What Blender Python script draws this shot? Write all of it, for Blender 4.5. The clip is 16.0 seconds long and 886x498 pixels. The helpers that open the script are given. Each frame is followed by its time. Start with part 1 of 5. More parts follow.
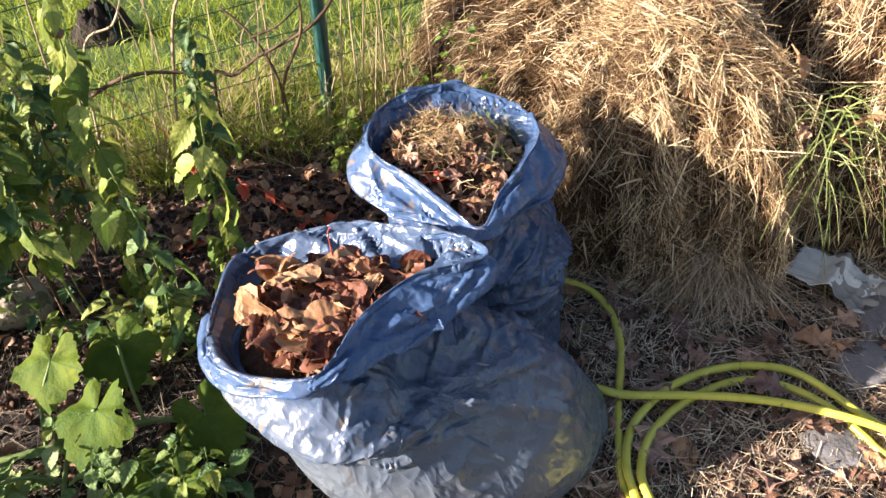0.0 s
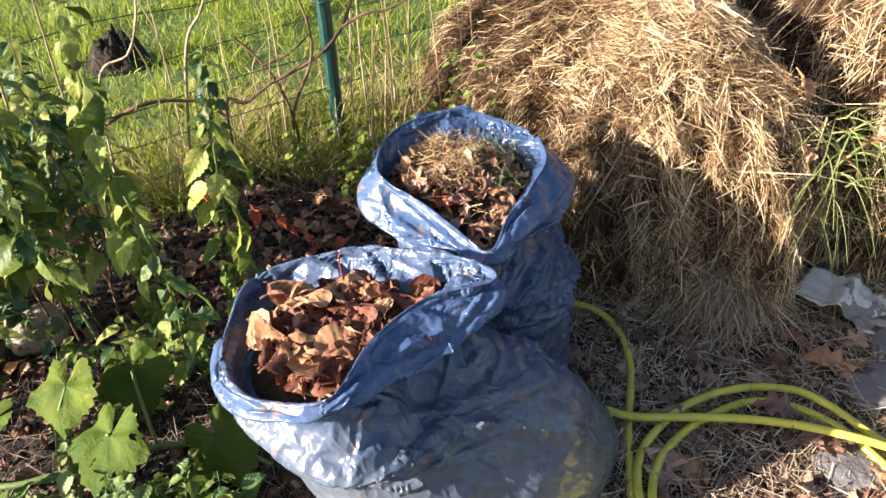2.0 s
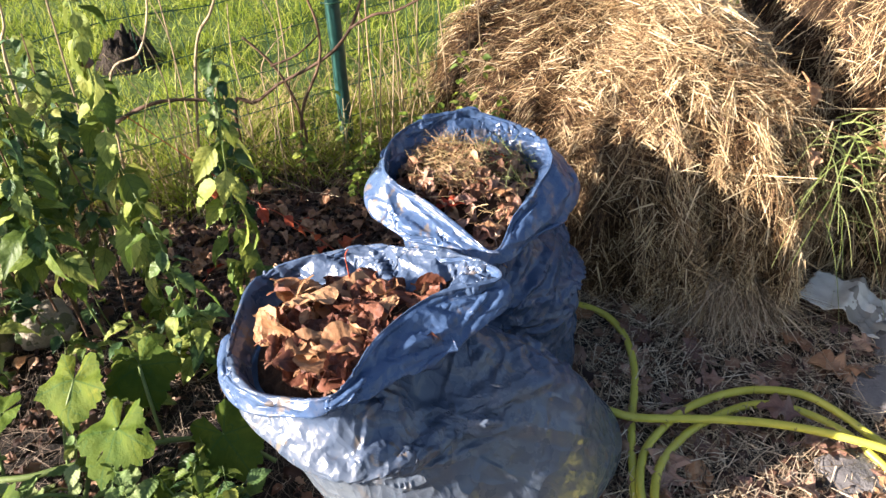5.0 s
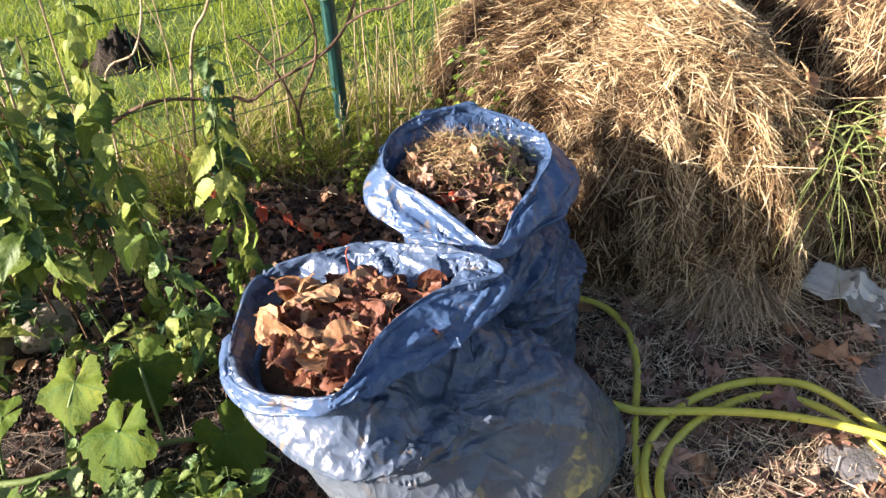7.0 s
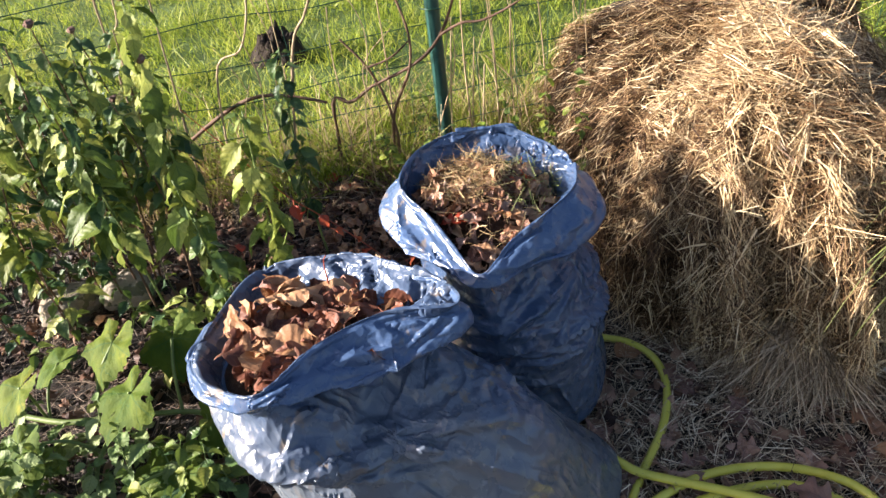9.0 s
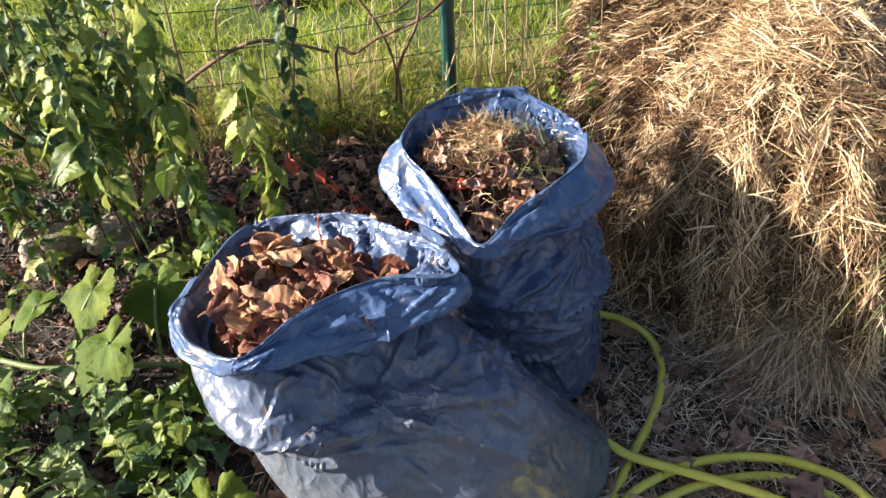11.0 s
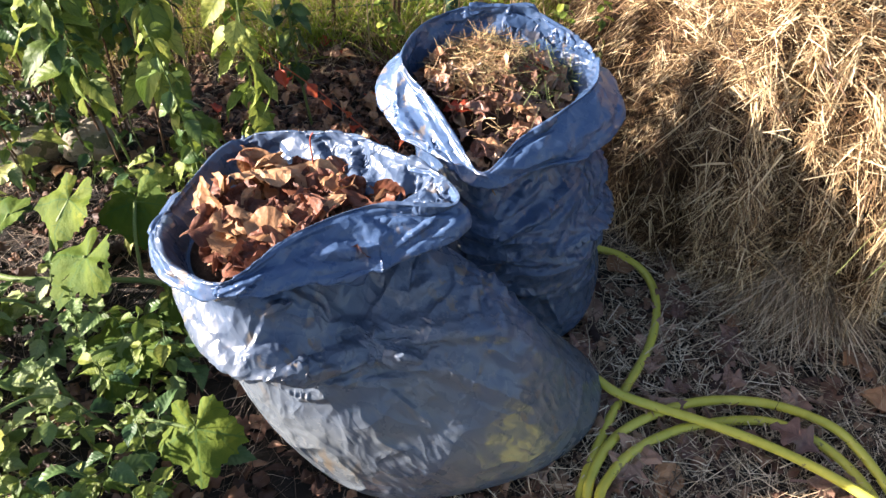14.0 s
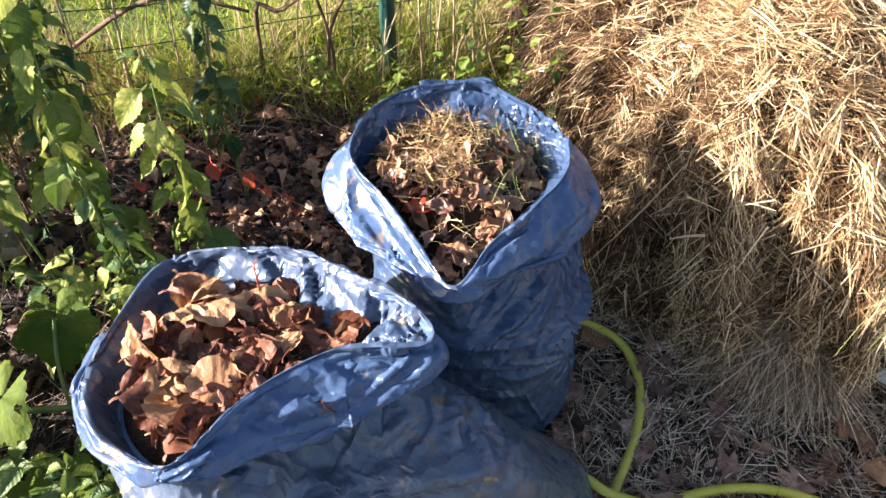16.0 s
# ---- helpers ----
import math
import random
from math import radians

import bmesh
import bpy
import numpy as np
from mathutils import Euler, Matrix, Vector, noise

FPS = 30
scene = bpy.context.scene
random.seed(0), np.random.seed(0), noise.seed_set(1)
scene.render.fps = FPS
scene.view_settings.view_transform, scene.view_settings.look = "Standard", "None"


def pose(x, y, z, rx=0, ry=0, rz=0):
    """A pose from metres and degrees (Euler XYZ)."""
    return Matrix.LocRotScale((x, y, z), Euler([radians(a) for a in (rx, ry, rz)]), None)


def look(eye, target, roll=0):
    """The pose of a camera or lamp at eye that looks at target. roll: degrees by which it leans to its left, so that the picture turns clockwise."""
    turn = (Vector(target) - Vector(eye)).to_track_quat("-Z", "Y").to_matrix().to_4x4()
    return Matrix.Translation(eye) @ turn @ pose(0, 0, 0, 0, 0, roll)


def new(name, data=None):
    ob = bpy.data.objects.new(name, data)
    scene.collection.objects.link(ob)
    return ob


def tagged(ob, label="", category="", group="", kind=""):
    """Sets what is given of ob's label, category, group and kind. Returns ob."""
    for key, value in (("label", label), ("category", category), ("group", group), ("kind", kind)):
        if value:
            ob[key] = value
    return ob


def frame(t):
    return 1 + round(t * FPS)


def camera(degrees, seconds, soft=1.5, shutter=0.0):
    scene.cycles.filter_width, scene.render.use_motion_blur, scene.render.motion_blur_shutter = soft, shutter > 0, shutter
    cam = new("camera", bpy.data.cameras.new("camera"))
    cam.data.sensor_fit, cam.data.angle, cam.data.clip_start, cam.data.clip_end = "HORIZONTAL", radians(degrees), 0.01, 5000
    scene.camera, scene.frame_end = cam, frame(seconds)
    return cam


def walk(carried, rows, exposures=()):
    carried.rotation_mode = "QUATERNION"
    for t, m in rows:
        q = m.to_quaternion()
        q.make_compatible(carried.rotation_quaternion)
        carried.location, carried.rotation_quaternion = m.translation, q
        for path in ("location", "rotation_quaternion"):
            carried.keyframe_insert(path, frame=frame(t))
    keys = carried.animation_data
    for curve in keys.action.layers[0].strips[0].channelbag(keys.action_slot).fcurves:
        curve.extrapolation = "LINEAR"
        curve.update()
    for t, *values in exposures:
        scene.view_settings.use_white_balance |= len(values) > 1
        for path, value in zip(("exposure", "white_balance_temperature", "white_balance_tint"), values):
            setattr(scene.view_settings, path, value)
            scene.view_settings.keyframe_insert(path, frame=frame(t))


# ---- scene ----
cam = camera(58.5, 16.0)
PATH = [
    (0, (0.202, -0.257, 1.244), (0.236, 1.273, -0.043), -1.4),
    (0.5, (0.207, -0.265, 1.245), (0.238, 1.273, -0.034), -1.5),
    (1, (0.208, -0.273, 1.245), (0.236, 1.274, -0.022), -1.8),
    (1.5, (0.203, -0.271, 1.25), (0.228, 1.287, -0.003), -2.0),
    (2, (0.204, -0.266, 1.257), (0.214, 1.3, 0.012), -2.4),
    (2.5, (0.197, -0.268, 1.255), (0.193, 1.302, 0.017), -2.6),
    (3, (0.197, -0.271, 1.258), (0.188, 1.302, 0.023), -2.5),
    (3.5, (0.201, -0.275, 1.261), (0.193, 1.304, 0.032), -2.3),
    (4, (0.205, -0.277, 1.26), (0.196, 1.3, 0.031), -2.2),
    (6.5, (0.199, -0.279, 1.256), (0.21, 1.283, 0.008), -2.3),
    (7, (0.198, -0.274, 1.255), (0.2, 1.291, 0.009), -2.9),
    (7.5, (0.21, -0.262, 1.258), (0.146, 1.31, 0.023), -4.4),
    (8, (0.342, -0.257, 1.259), (0.12, 1.324, 0.054), -6.5),
    (8.5, (0.557, -0.21, 1.248), (0.141, 1.338, 0.053), -7.7),
    (9, (0.572, -0.194, 1.24), (0.032, 1.311, 0.039), -7.4),
    (9.5, (0.542, -0.161, 1.224), (0.007, 1.327, 0.0), -5.7),
    (11.8, (0.541, -0.147, 1.216), (0.016, 1.279, -0.083), -2.5),
    (12, (0.543, -0.152, 1.216), (0.0, 1.269, -0.083), -2.4),
    (12.5, (0.541, -0.154, 1.212), (-0.035, 1.247, -0.094), -2.2),
    (13, (0.538, -0.163, 1.21), (-0.043, 1.224, -0.108), -1.9),
    (13.5, (0.541, -0.161, 1.208), (0.005, 1.2, -0.156), -1.2),
    (14, (0.504, -0.1, 1.185), (0.078, 1.225, -0.251), 0.1),
    (14.5, (0.354, 0.081, 1.173), (0.072, 1.367, -0.333), 2.0),
    (15, (0.277, 0.155, 1.19), (0.064, 1.442, -0.326), 2.4),
    (15.5, (0.309, 0.138, 1.209), (0.093, 1.449, -0.286), 1.6),
    (16, (0.409, 0.097, 1.209), (0.133, 1.45, -0.238), 0.5),
]
walk(cam, [(t, look(eye, target, roll)) for t, eye, target, roll in PATH],
     [(0.0, 2.03, 6500, 18), (9.5, 2.02, 6500, 18), (12.0, 2.08, 6500, 18), (13.5, 2.10, 6500, 18), (14.0, 2.28, 6500, 18), (14.5, 2.58, 6500, 18), (15.0, 2.58, 6500, 18), (16.0, 2.34, 6500, 18)])

# ---- light ----
SUN_AZ = (-0.95, -0.31)          # towards the sun, on the ground plan
SUN_EL = 19.0
world = bpy.data.worlds.new("sky_world")
scene.world = world
world.use_nodes = True
wn = world.node_tree.nodes
sky = wn.new("ShaderNodeTexSky")
sky.sky_type = 'NISHITA'
sky.sun_disc = False
sky.ozone_density = 1.0
sky.dust_density = 1.6
sky.sun_elevation = radians(SUN_EL)
sky.sun_rotation = math.atan2(SUN_AZ[0], SUN_AZ[1])
wn["Background"].inputs["Strength"].default_value = 0.060
world.node_tree.links.new(sky.outputs[0], wn["Background"].inputs["Color"])
sun_data = bpy.data.lights.new("sun", 'SUN')
sun_data.energy = 5.0
sun_data.angle = radians(0.6)
sun_data.color = (1.0, 0.93, 0.82)
sun = new("sun", sun_data)
SUN_DIR = Vector((SUN_AZ[0], SUN_AZ[1], math.tan(radians(SUN_EL)) * math.hypot(*SUN_AZ))).normalized()
sun.matrix_world = look(SUN_DIR * 20, (0, 0, 0))

# ---- materials ----
def ramp_of(nt, fac, colors):
    r = nt.nodes.new("ShaderNodeValToRGB")
    r.color_ramp.interpolation = 'LINEAR'
    while len(r.color_ramp.elements) < len(colors):
        r.color_ramp.elements.new(0.5)
    for k, (e, c) in enumerate(zip(r.color_ramp.elements, colors)):
        e.position = k / max(1, len(colors) - 1)
        e.color = (*c, 1)
    nt.links.new(fac, r.inputs[0])
    return r.outputs[0]


def calc(nt, op, a, b=0.0, c=0.0):
    n = nt.nodes.new("ShaderNodeMath")
    n.operation = op
    for k, v in enumerate((a, b, c)):
        if isinstance(v, (int, float)):
            n.inputs[k].default_value = v
        else:
            nt.links.new(v, n.inputs[k])
    return n.outputs[0]


def noise_of(nt, scale, detail=4.0, rough=0.6, stretch=None, coord="Object"):
    tc = nt.nodes.new("ShaderNodeTexCoord").outputs[coord]
    if stretch:
        m = nt.nodes.new("ShaderNodeMapping")
        m.inputs["Scale"].default_value = stretch
        nt.links.new(tc, m.inputs[0])
        tc = m.outputs[0]
    n = nt.nodes.new("ShaderNodeTexNoise")
    n.inputs["Scale"].default_value, n.inputs["Detail"].default_value, n.inputs["Roughness"].default_value = scale, detail, rough
    nt.links.new(tc, n.inputs["Vector"])
    return n.outputs["Fac"]


def mixed(nt, fac, a, b):
    n = nt.nodes.new("ShaderNodeMix")
    n.data_type = 'RGBA'
    for sock, v in ((n.inputs[0], fac), (n.inputs[6], a), (n.inputs[7], b)):
        if isinstance(v, (int, float)):
            sock.default_value = v
        elif isinstance(v, tuple):
            sock.default_value = (*v, 1)
        else:
            nt.links.new(v, sock)
    return n.outputs[2]


def organic(name, colors, scale=30, rough=0.7, vary="", bump=0.3, bump_scale=150, glow=0.0, spread=0.6, spec=0.3, stretch=None,
            blotch=None, veins=None, bump_dist=0.004):
    """Colour ramp driven by noise and, where asked, by a random value for each object or each island; bump; leaf translucency."""
    m = bpy.data.materials.new(name)
    m.use_nodes = True
    nt = m.node_tree
    p = nt.nodes["Principled BSDF"]
    f = noise_of(nt, scale, 5, 0.65, stretch)
    f = calc(nt, 'MULTIPLY_ADD', calc(nt, 'SUBTRACT', f, 0.5), 1.6, 0.5)
    if vary:
        if vary == "object":
            r = nt.nodes.new("ShaderNodeObjectInfo").outputs["Random"]
        else:
            r = nt.nodes.new("ShaderNodeNewGeometry").outputs["Random Per Island"]
        f = calc(nt, 'ADD', calc(nt, 'MULTIPLY', r, spread), calc(nt, 'MULTIPLY', f, 1 - spread))
    col = ramp_of(nt, f, colors)
    height = noise_of(nt, bump_scale, 4, 0.7, stretch)
    if blotch:
        bc, bs, lo = blotch
        b = calc(nt, 'MULTIPLY', calc(nt, 'GREATER_THAN', noise_of(nt, bs, 3, 0.6), lo), 0.75)
        col = mixed(nt, b, col, bc)
    if veins:
        uv = nt.nodes.new("ShaderNodeTexCoord").outputs["UV"]
        sp = nt.nodes.new("ShaderNodeSeparateXYZ")
        nt.links.new(uv, sp.inputs[0])
        u = calc(nt, 'ABSOLUTE', calc(nt, 'SUBTRACT', sp.outputs[0], 0.5))
        side = calc(nt, 'ABSOLUTE', calc(nt, 'SUBTRACT', calc(nt, 'FRACT', calc(nt, 'SUBTRACT', calc(nt, 'MULTIPLY', sp.outputs[1], veins[1]), calc(nt, 'MULTIPLY', u, veins[2]))), 0.5))
        line = calc(nt, 'MAXIMUM', calc(nt, 'LESS_THAN', u, 0.025), calc(nt, 'LESS_THAN', side, veins[3]))
        col = mixed(nt, calc(nt, 'MULTIPLY', line, veins[4] if len(veins) > 4 else 0.28), col, veins[0])
        height = calc(nt, 'ADD', calc(nt, 'MULTIPLY', height, 0.6), calc(nt, 'MULTIPLY', side, 0.5 if len(veins) < 5 else 0.25))
    nt.links.new(col, p.inputs["Base Color"])
    p.inputs["Roughness"].default_value = rough
    p.inputs["Specular IOR Level"].default_value = spec
    bn = nt.nodes.new("ShaderNodeBump")
    bn.inputs["Strength"].default_value = bump
    bn.inputs["Distance"].default_value = bump_dist
    nt.links.new(height, bn.inputs["Height"])
    nt.links.new(bn.outputs[0], p.inputs["Normal"])
    if glow:
        t = nt.nodes.new("ShaderNodeBsdfTranslucent")
        nt.links.new(col, t.inputs[0])
        nt.links.new(bn.outputs[0], t.inputs["Normal"])
        mx = nt.nodes.new("ShaderNodeMixShader")
        mx.inputs[0].default_value = glow
        nt.links.new(p.outputs[0], mx.inputs[1])
        nt.links.new(t.outputs[0], mx.inputs[2])
        nt.links.new(mx.outputs[0], nt.nodes["Material Output"].inputs[0])
    return m


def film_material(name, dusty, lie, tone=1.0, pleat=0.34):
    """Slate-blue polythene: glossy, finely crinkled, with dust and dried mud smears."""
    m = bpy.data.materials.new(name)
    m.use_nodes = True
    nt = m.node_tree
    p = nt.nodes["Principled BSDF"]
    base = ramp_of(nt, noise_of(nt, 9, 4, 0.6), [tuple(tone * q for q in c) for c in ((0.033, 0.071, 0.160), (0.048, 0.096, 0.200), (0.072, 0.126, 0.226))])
    dust = nt.nodes.new("ShaderNodeMapRange")
    dust.inputs[1].default_value, dust.inputs[2].default_value = 0.26, 0.62
    nt.links.new(noise_of(nt, 3.0, 6, 0.6), dust.inputs[0])
    low = nt.nodes.new("ShaderNodeMapRange")
    high = nt.nodes.new("ShaderNodeSeparateXYZ")
    nt.links.new(nt.nodes.new("ShaderNodeTexCoord").outputs["Object"], high.inputs[0])
    low.inputs[1].default_value, low.inputs[2].default_value, low.inputs[3].default_value, low.inputs[4].default_value = 0.16, 0.42, 1.0, 0.35
    nt.links.new(calc(nt, 'ADD', high.outputs[2], calc(nt, 'MULTIPLY', calc(nt, 'SUBTRACT', noise_of(nt, 9, 5, 0.65), 0.5), 0.34)), low.inputs[0])
    base = mixed(nt, calc(nt, 'MULTIPLY', calc(nt, 'MULTIPLY', dust.outputs[0], low.outputs[0]), dusty), base, (0.19, 0.20, 0.185))
    # dried mud in narrow slanting flecks, gathered in patches
    fleck = nt.nodes.new("ShaderNodeMapRange")
    fleck.inputs[1].default_value, fleck.inputs[2].default_value = 0.58, 0.63
    nt.links.new(noise_of(nt, 34, 4, 0.6, (1.4, 1.4, 0.30)), fleck.inputs[0])
    patch = nt.nodes.new("ShaderNodeMapRange")
    patch.inputs[1].default_value, patch.inputs[2].default_value = 0.50, 0.62
    nt.links.new(noise_of(nt, 5, 3, 0.5), patch.inputs[0])
    mudm = calc(nt, 'MULTIPLY', calc(nt, 'MULTIPLY', fleck.outputs[0], patch.outputs[0]), 0.75)
    col = mixed(nt, mudm, base, (0.19, 0.135, 0.075))
    nt.links.new(col, p.inputs["Base Color"])
    rough = calc(nt, 'ADD', calc(nt, 'MULTIPLY', noise_of(nt, 25, 4, 0.6), 0.24), calc(nt, 'MULTIPLY_ADD', mudm, 0.4, 0.16))
    nt.links.new(rough, p.inputs["Roughness"])
    p.inputs["IOR"].default_value = 1.5
    p.inputs["Specular IOR Level"].default_value = 0.62
    tc = nt.nodes.new("ShaderNodeTexCoord").outputs["Object"]
    warp = nt.nodes.new("ShaderNodeTexNoise")
    warp.inputs["Scale"].default_value, warp.inputs["Detail"].default_value = 14, 2
    nt.links.new(tc, warp.inputs["Vector"])
    bent = nt.nodes.new("ShaderNodeVectorMath")
    bent.operation = 'MULTIPLY_ADD'
    nt.links.new(warp.outputs["Color"], bent.inputs[0])
    bent.inputs[1].default_value = (0.05, 0.05, 0.05)
    nt.links.new(tc, bent.inputs[2])
    h = calc(nt, 'MULTIPLY', noise_of(nt, 120, 3, 0.6), 0.03)
    # thin sharp crease lines on flat film, at three sizes and directions
    for turn, sc, gain, flat, thin in (((20, 35, 10), 5.0, 0.55, 0.35, 7.0), ((70, -25, 50), 11, 0.28, 0.4, 6.0), ((-40, 15, 80), 24, 0.07, 0.45, 5.0)):
        mp = nt.nodes.new("ShaderNodeMapping")
        mp.inputs["Rotation"].default_value = [radians(q) for q in turn]
        mp.inputs["Scale"].default_value = (1.0, flat, 1.0)
        nt.links.new(bent.outputs[0], mp.inputs[0])
        nz = nt.nodes.new("ShaderNodeTexNoise")
        nz.inputs["Scale"].default_value, nz.inputs["Detail"].default_value, nz.inputs["Roughness"].default_value = sc, 1.0, 0.4
        nt.links.new(mp.outputs[0], nz.inputs["Vector"])
        away = calc(nt, 'ABSOLUTE', calc(nt, 'SUBTRACT', nz.outputs["Fac"], 0.5))
        ridge = calc(nt, 'MAXIMUM', calc(nt, 'SUBTRACT', 1.0, calc(nt, 'MULTIPLY', away, thin)), 0.0)
        h = calc(nt, 'ADD', h, calc(nt, 'MULTIPLY', calc(nt, 'POWER', ridge, 1.6), gain))
    # long fine pleats that run one way: turned by the two angles, then drawn out
    yaw, dip, along, over = lie
    v = bent.outputs[0]
    for rot, size in (((0, 0, yaw), (1, 1, 1)), ((0, dip, 0), (1, 1, 1)), ((0, 0, 0), (along, over, over))):
        mp = nt.nodes.new("ShaderNodeMapping")
        mp.inputs["Rotation"].default_value = [radians(q) for q in rot]
        mp.inputs["Scale"].default_value = size
        nt.links.new(v, mp.inputs[0])
        v = mp.outputs[0]
    for sc, gain, cut in ((1.0, pleat, 3.0), (2.6, 0.25 * pleat, 3.5)):
        nz = nt.nodes.new("ShaderNodeTexNoise")
        nz.inputs["Scale"].default_value, nz.inputs["Detail"].default_value, nz.inputs["Roughness"].default_value = sc, 1.5, 0.5
        nt.links.new(v, nz.inputs["Vector"])
        away = calc(nt, 'ABSOLUTE', calc(nt, 'SUBTRACT', nz.outputs["Fac"], 0.5))
        ridge = calc(nt, 'MAXIMUM', calc(nt, 'SUBTRACT', 1.0, calc(nt, 'MULTIPLY', away, cut)), 0.0)
        h = calc(nt, 'ADD', h, calc(nt, 'MULTIPLY', ridge, gain))
    bn = nt.nodes.new("ShaderNodeBump")
    bn.inputs["Strength"].default_value = 0.8
    bn.inputs["Distance"].default_value = 0.011
    nt.links.new(h, bn.inputs["Height"])
    nt.links.new(bn.outputs[0], p.inputs["Normal"])
    # the thin film lets some sunlight through
    tr = nt.nodes.new("ShaderNodeBsdfTranslucent")
    tr.inputs[0].default_value = (0.30, 0.46, 0.74, 1)
    nt.links.new(bn.outputs[0], tr.inputs["Normal"])
    mx = nt.nodes.new("ShaderNodeMixShader")
    mx.inputs[0].default_value = 0.16
    nt.links.new(p.outputs[0], mx.inputs[1])
    nt.links.new(tr.outputs[0], mx.inputs[2])
    nt.links.new(mx.outputs[0], nt.nodes["Material Output"].inputs[0])
    return m


def ground_material():
    m = bpy.data.materials.new("garden_soil")
    m.use_nodes = True
    nt = m.node_tree
    p = nt.nodes["Principled BSDF"]
    soil = ramp_of(nt, noise_of(nt, 22, 8, 0.75), [(0.004, 0.003, 0.002), (0.014, 0.010, 0.007), (0.050, 0.036, 0.025)])
    turf = ramp_of(nt, noise_of(nt, 9, 6, 0.7), [(0.03, 0.05, 0.010), (0.065, 0.11, 0.016), (0.12, 0.15, 0.03)])
    pos = nt.nodes.new("ShaderNodeSeparateXYZ")
    nt.links.new(nt.nodes.new("ShaderNodeTexCoord").outputs["Object"], pos.inputs[0])
    # The turf begins behind the fence line, with a ragged edge.
    edge = calc(nt, 'SUBTRACT', pos.outputs[1], calc(nt, 'MULTIPLY', pos.outputs[0], 0.35))
    edge = calc(nt, 'ADD', edge, calc(nt, 'MULTIPLY', calc(nt, 'SUBTRACT', noise_of(nt, 5, 4, 0.6), 0.5), 0.6))
    mr = nt.nodes.new("ShaderNodeMapRange")
    mr.inputs[1].default_value, mr.inputs[2].default_value = 1.62, 1.9
    nt.links.new(edge, mr.inputs[0])
    nt.links.new(mixed(nt, mr.outputs[0], soil, turf), p.inputs["Base Color"])
    p.inputs["Roughness"].default_value = 0.95
    bn = nt.nodes.new("ShaderNodeBump")
    bn.inputs["Strength"].default_value = 0.9
    bn.inputs["Distance"].default_value = 0.012
    nt.links.new(noise_of(nt, 45, 8, 0.75), bn.inputs["Height"])
    nt.links.new(bn.outputs[0], p.inputs["Normal"])
    return m


# One film in two tones: rim lightened, bodies darkened, light painted into the colour.
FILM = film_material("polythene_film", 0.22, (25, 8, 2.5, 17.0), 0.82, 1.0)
BRIGHT_RIM_FILM = film_material("brightened_rim_polythene", 0.30, (25, 8, 2.5, 15.0), 1.05, 0.55)
DUSTY_FILM = film_material("dusty_polythene_film", 0.70, (-34, -57, 2.0, 14.0), 0.82, 0.85)
SOIL = ground_material()
HAY = organic("dry_hay", [(0.06, 0.028, 0.012), (0.22, 0.13, 0.064), (0.44, 0.31, 0.16), (0.66, 0.51, 0.29), (0.86, 0.73, 0.48)], 9, 0.45, "island", 0.1, 200, 0.08, 0.86)
SHADED_HAY = organic("shaded_brown_hay", [(0.008, 0.004, 0.002), (0.046, 0.021, 0.008), (0.14, 0.078, 0.031), (0.36, 0.235, 0.115)], 9, 0.7, "island", 0.1, 200, 0.05, 0.7)
# Core is near black: shade in the gaps between stalks, put into its colour.
HAY_CORE = organic("shaded_packed_hay", [(0.012, 0.007, 0.004), (0.04, 0.023, 0.011), (0.09, 0.055, 0.027)], 40, 0.9, "", 1.0, 90, bump_dist=0.02)
OLD_STRAW = organic("weathered_straw", [(0.010, 0.007, 0.005), (0.17, 0.118, 0.074), (0.60, 0.47, 0.31), (0.92, 0.81, 0.60)], 12, 0.7, "island", 0.1, 200, 0.05, 0.75)
TUFT_STRAW = organic("grey_straw", [(0.05, 0.034, 0.022), (0.24, 0.17, 0.105), (0.50, 0.39, 0.26), (0.74, 0.62, 0.45)], 12, 0.7, "island", 0.1, 200, 0.05, 0.75)
TWIGS = organic("dark_twigs", [(0.016, 0.010, 0.007), (0.09, 0.062, 0.044), (0.25, 0.19, 0.14), (0.50, 0.41, 0.31)], 12, 0.8, "island", 0.2, 200, 0.0, 0.75)
DRY_LEAF = organic("dry_tan_leaf", [(0.13, 0.048, 0.020), (0.29, 0.145, 0.068), (0.44, 0.255, 0.135), (0.56, 0.38, 0.22)], 45, 0.5, "object", 0.9, 90, 0.18, 0.42,
                   veins=((0.30, 0.15, 0.07), 6.0, 3.0, 0.035, 0.22))
LITTER_LEAF = organic("brown_litter_leaf", [(0.06, 0.028, 0.018), (0.20, 0.092, 0.052), (0.38, 0.21, 0.115), (0.60, 0.41, 0.24)], 26, 0.55, "object", 0.5, 90, 0.08, 0.7,
                      veins=((0.16, 0.09, 0.05), 6.0, 3.0, 0.05))
LITTER_MANY = organic("brown_litter", [(0.012, 0.007, 0.006), (0.05, 0.024, 0.016), (0.17, 0.085, 0.052), (0.46, 0.30, 0.18)], 26, 0.6, "island", 0.5, 90, 0.08, 0.75)
WET_LEAF = organic("dark_wet_leaf", [(0.06, 0.032, 0.025), (0.18, 0.098, 0.074), (0.34, 0.205, 0.145), (0.52, 0.36, 0.24)], 40, 0.30, "object", 0.5, 110, 0.03, 0.6,
                   veins=((0.04, 0.028, 0.02), 6.0, 3.0, 0.05))
RED_LEAF = organic("red_leaf", [(0.22, 0.02, 0.015), (0.42, 0.06, 0.03), (0.50, 0.14, 0.05)], 20, 0.5, "object", 0.3, 90, 0.3, 0.5, veins=((0.5, 0.2, 0.1), 6, 3, 0.05))
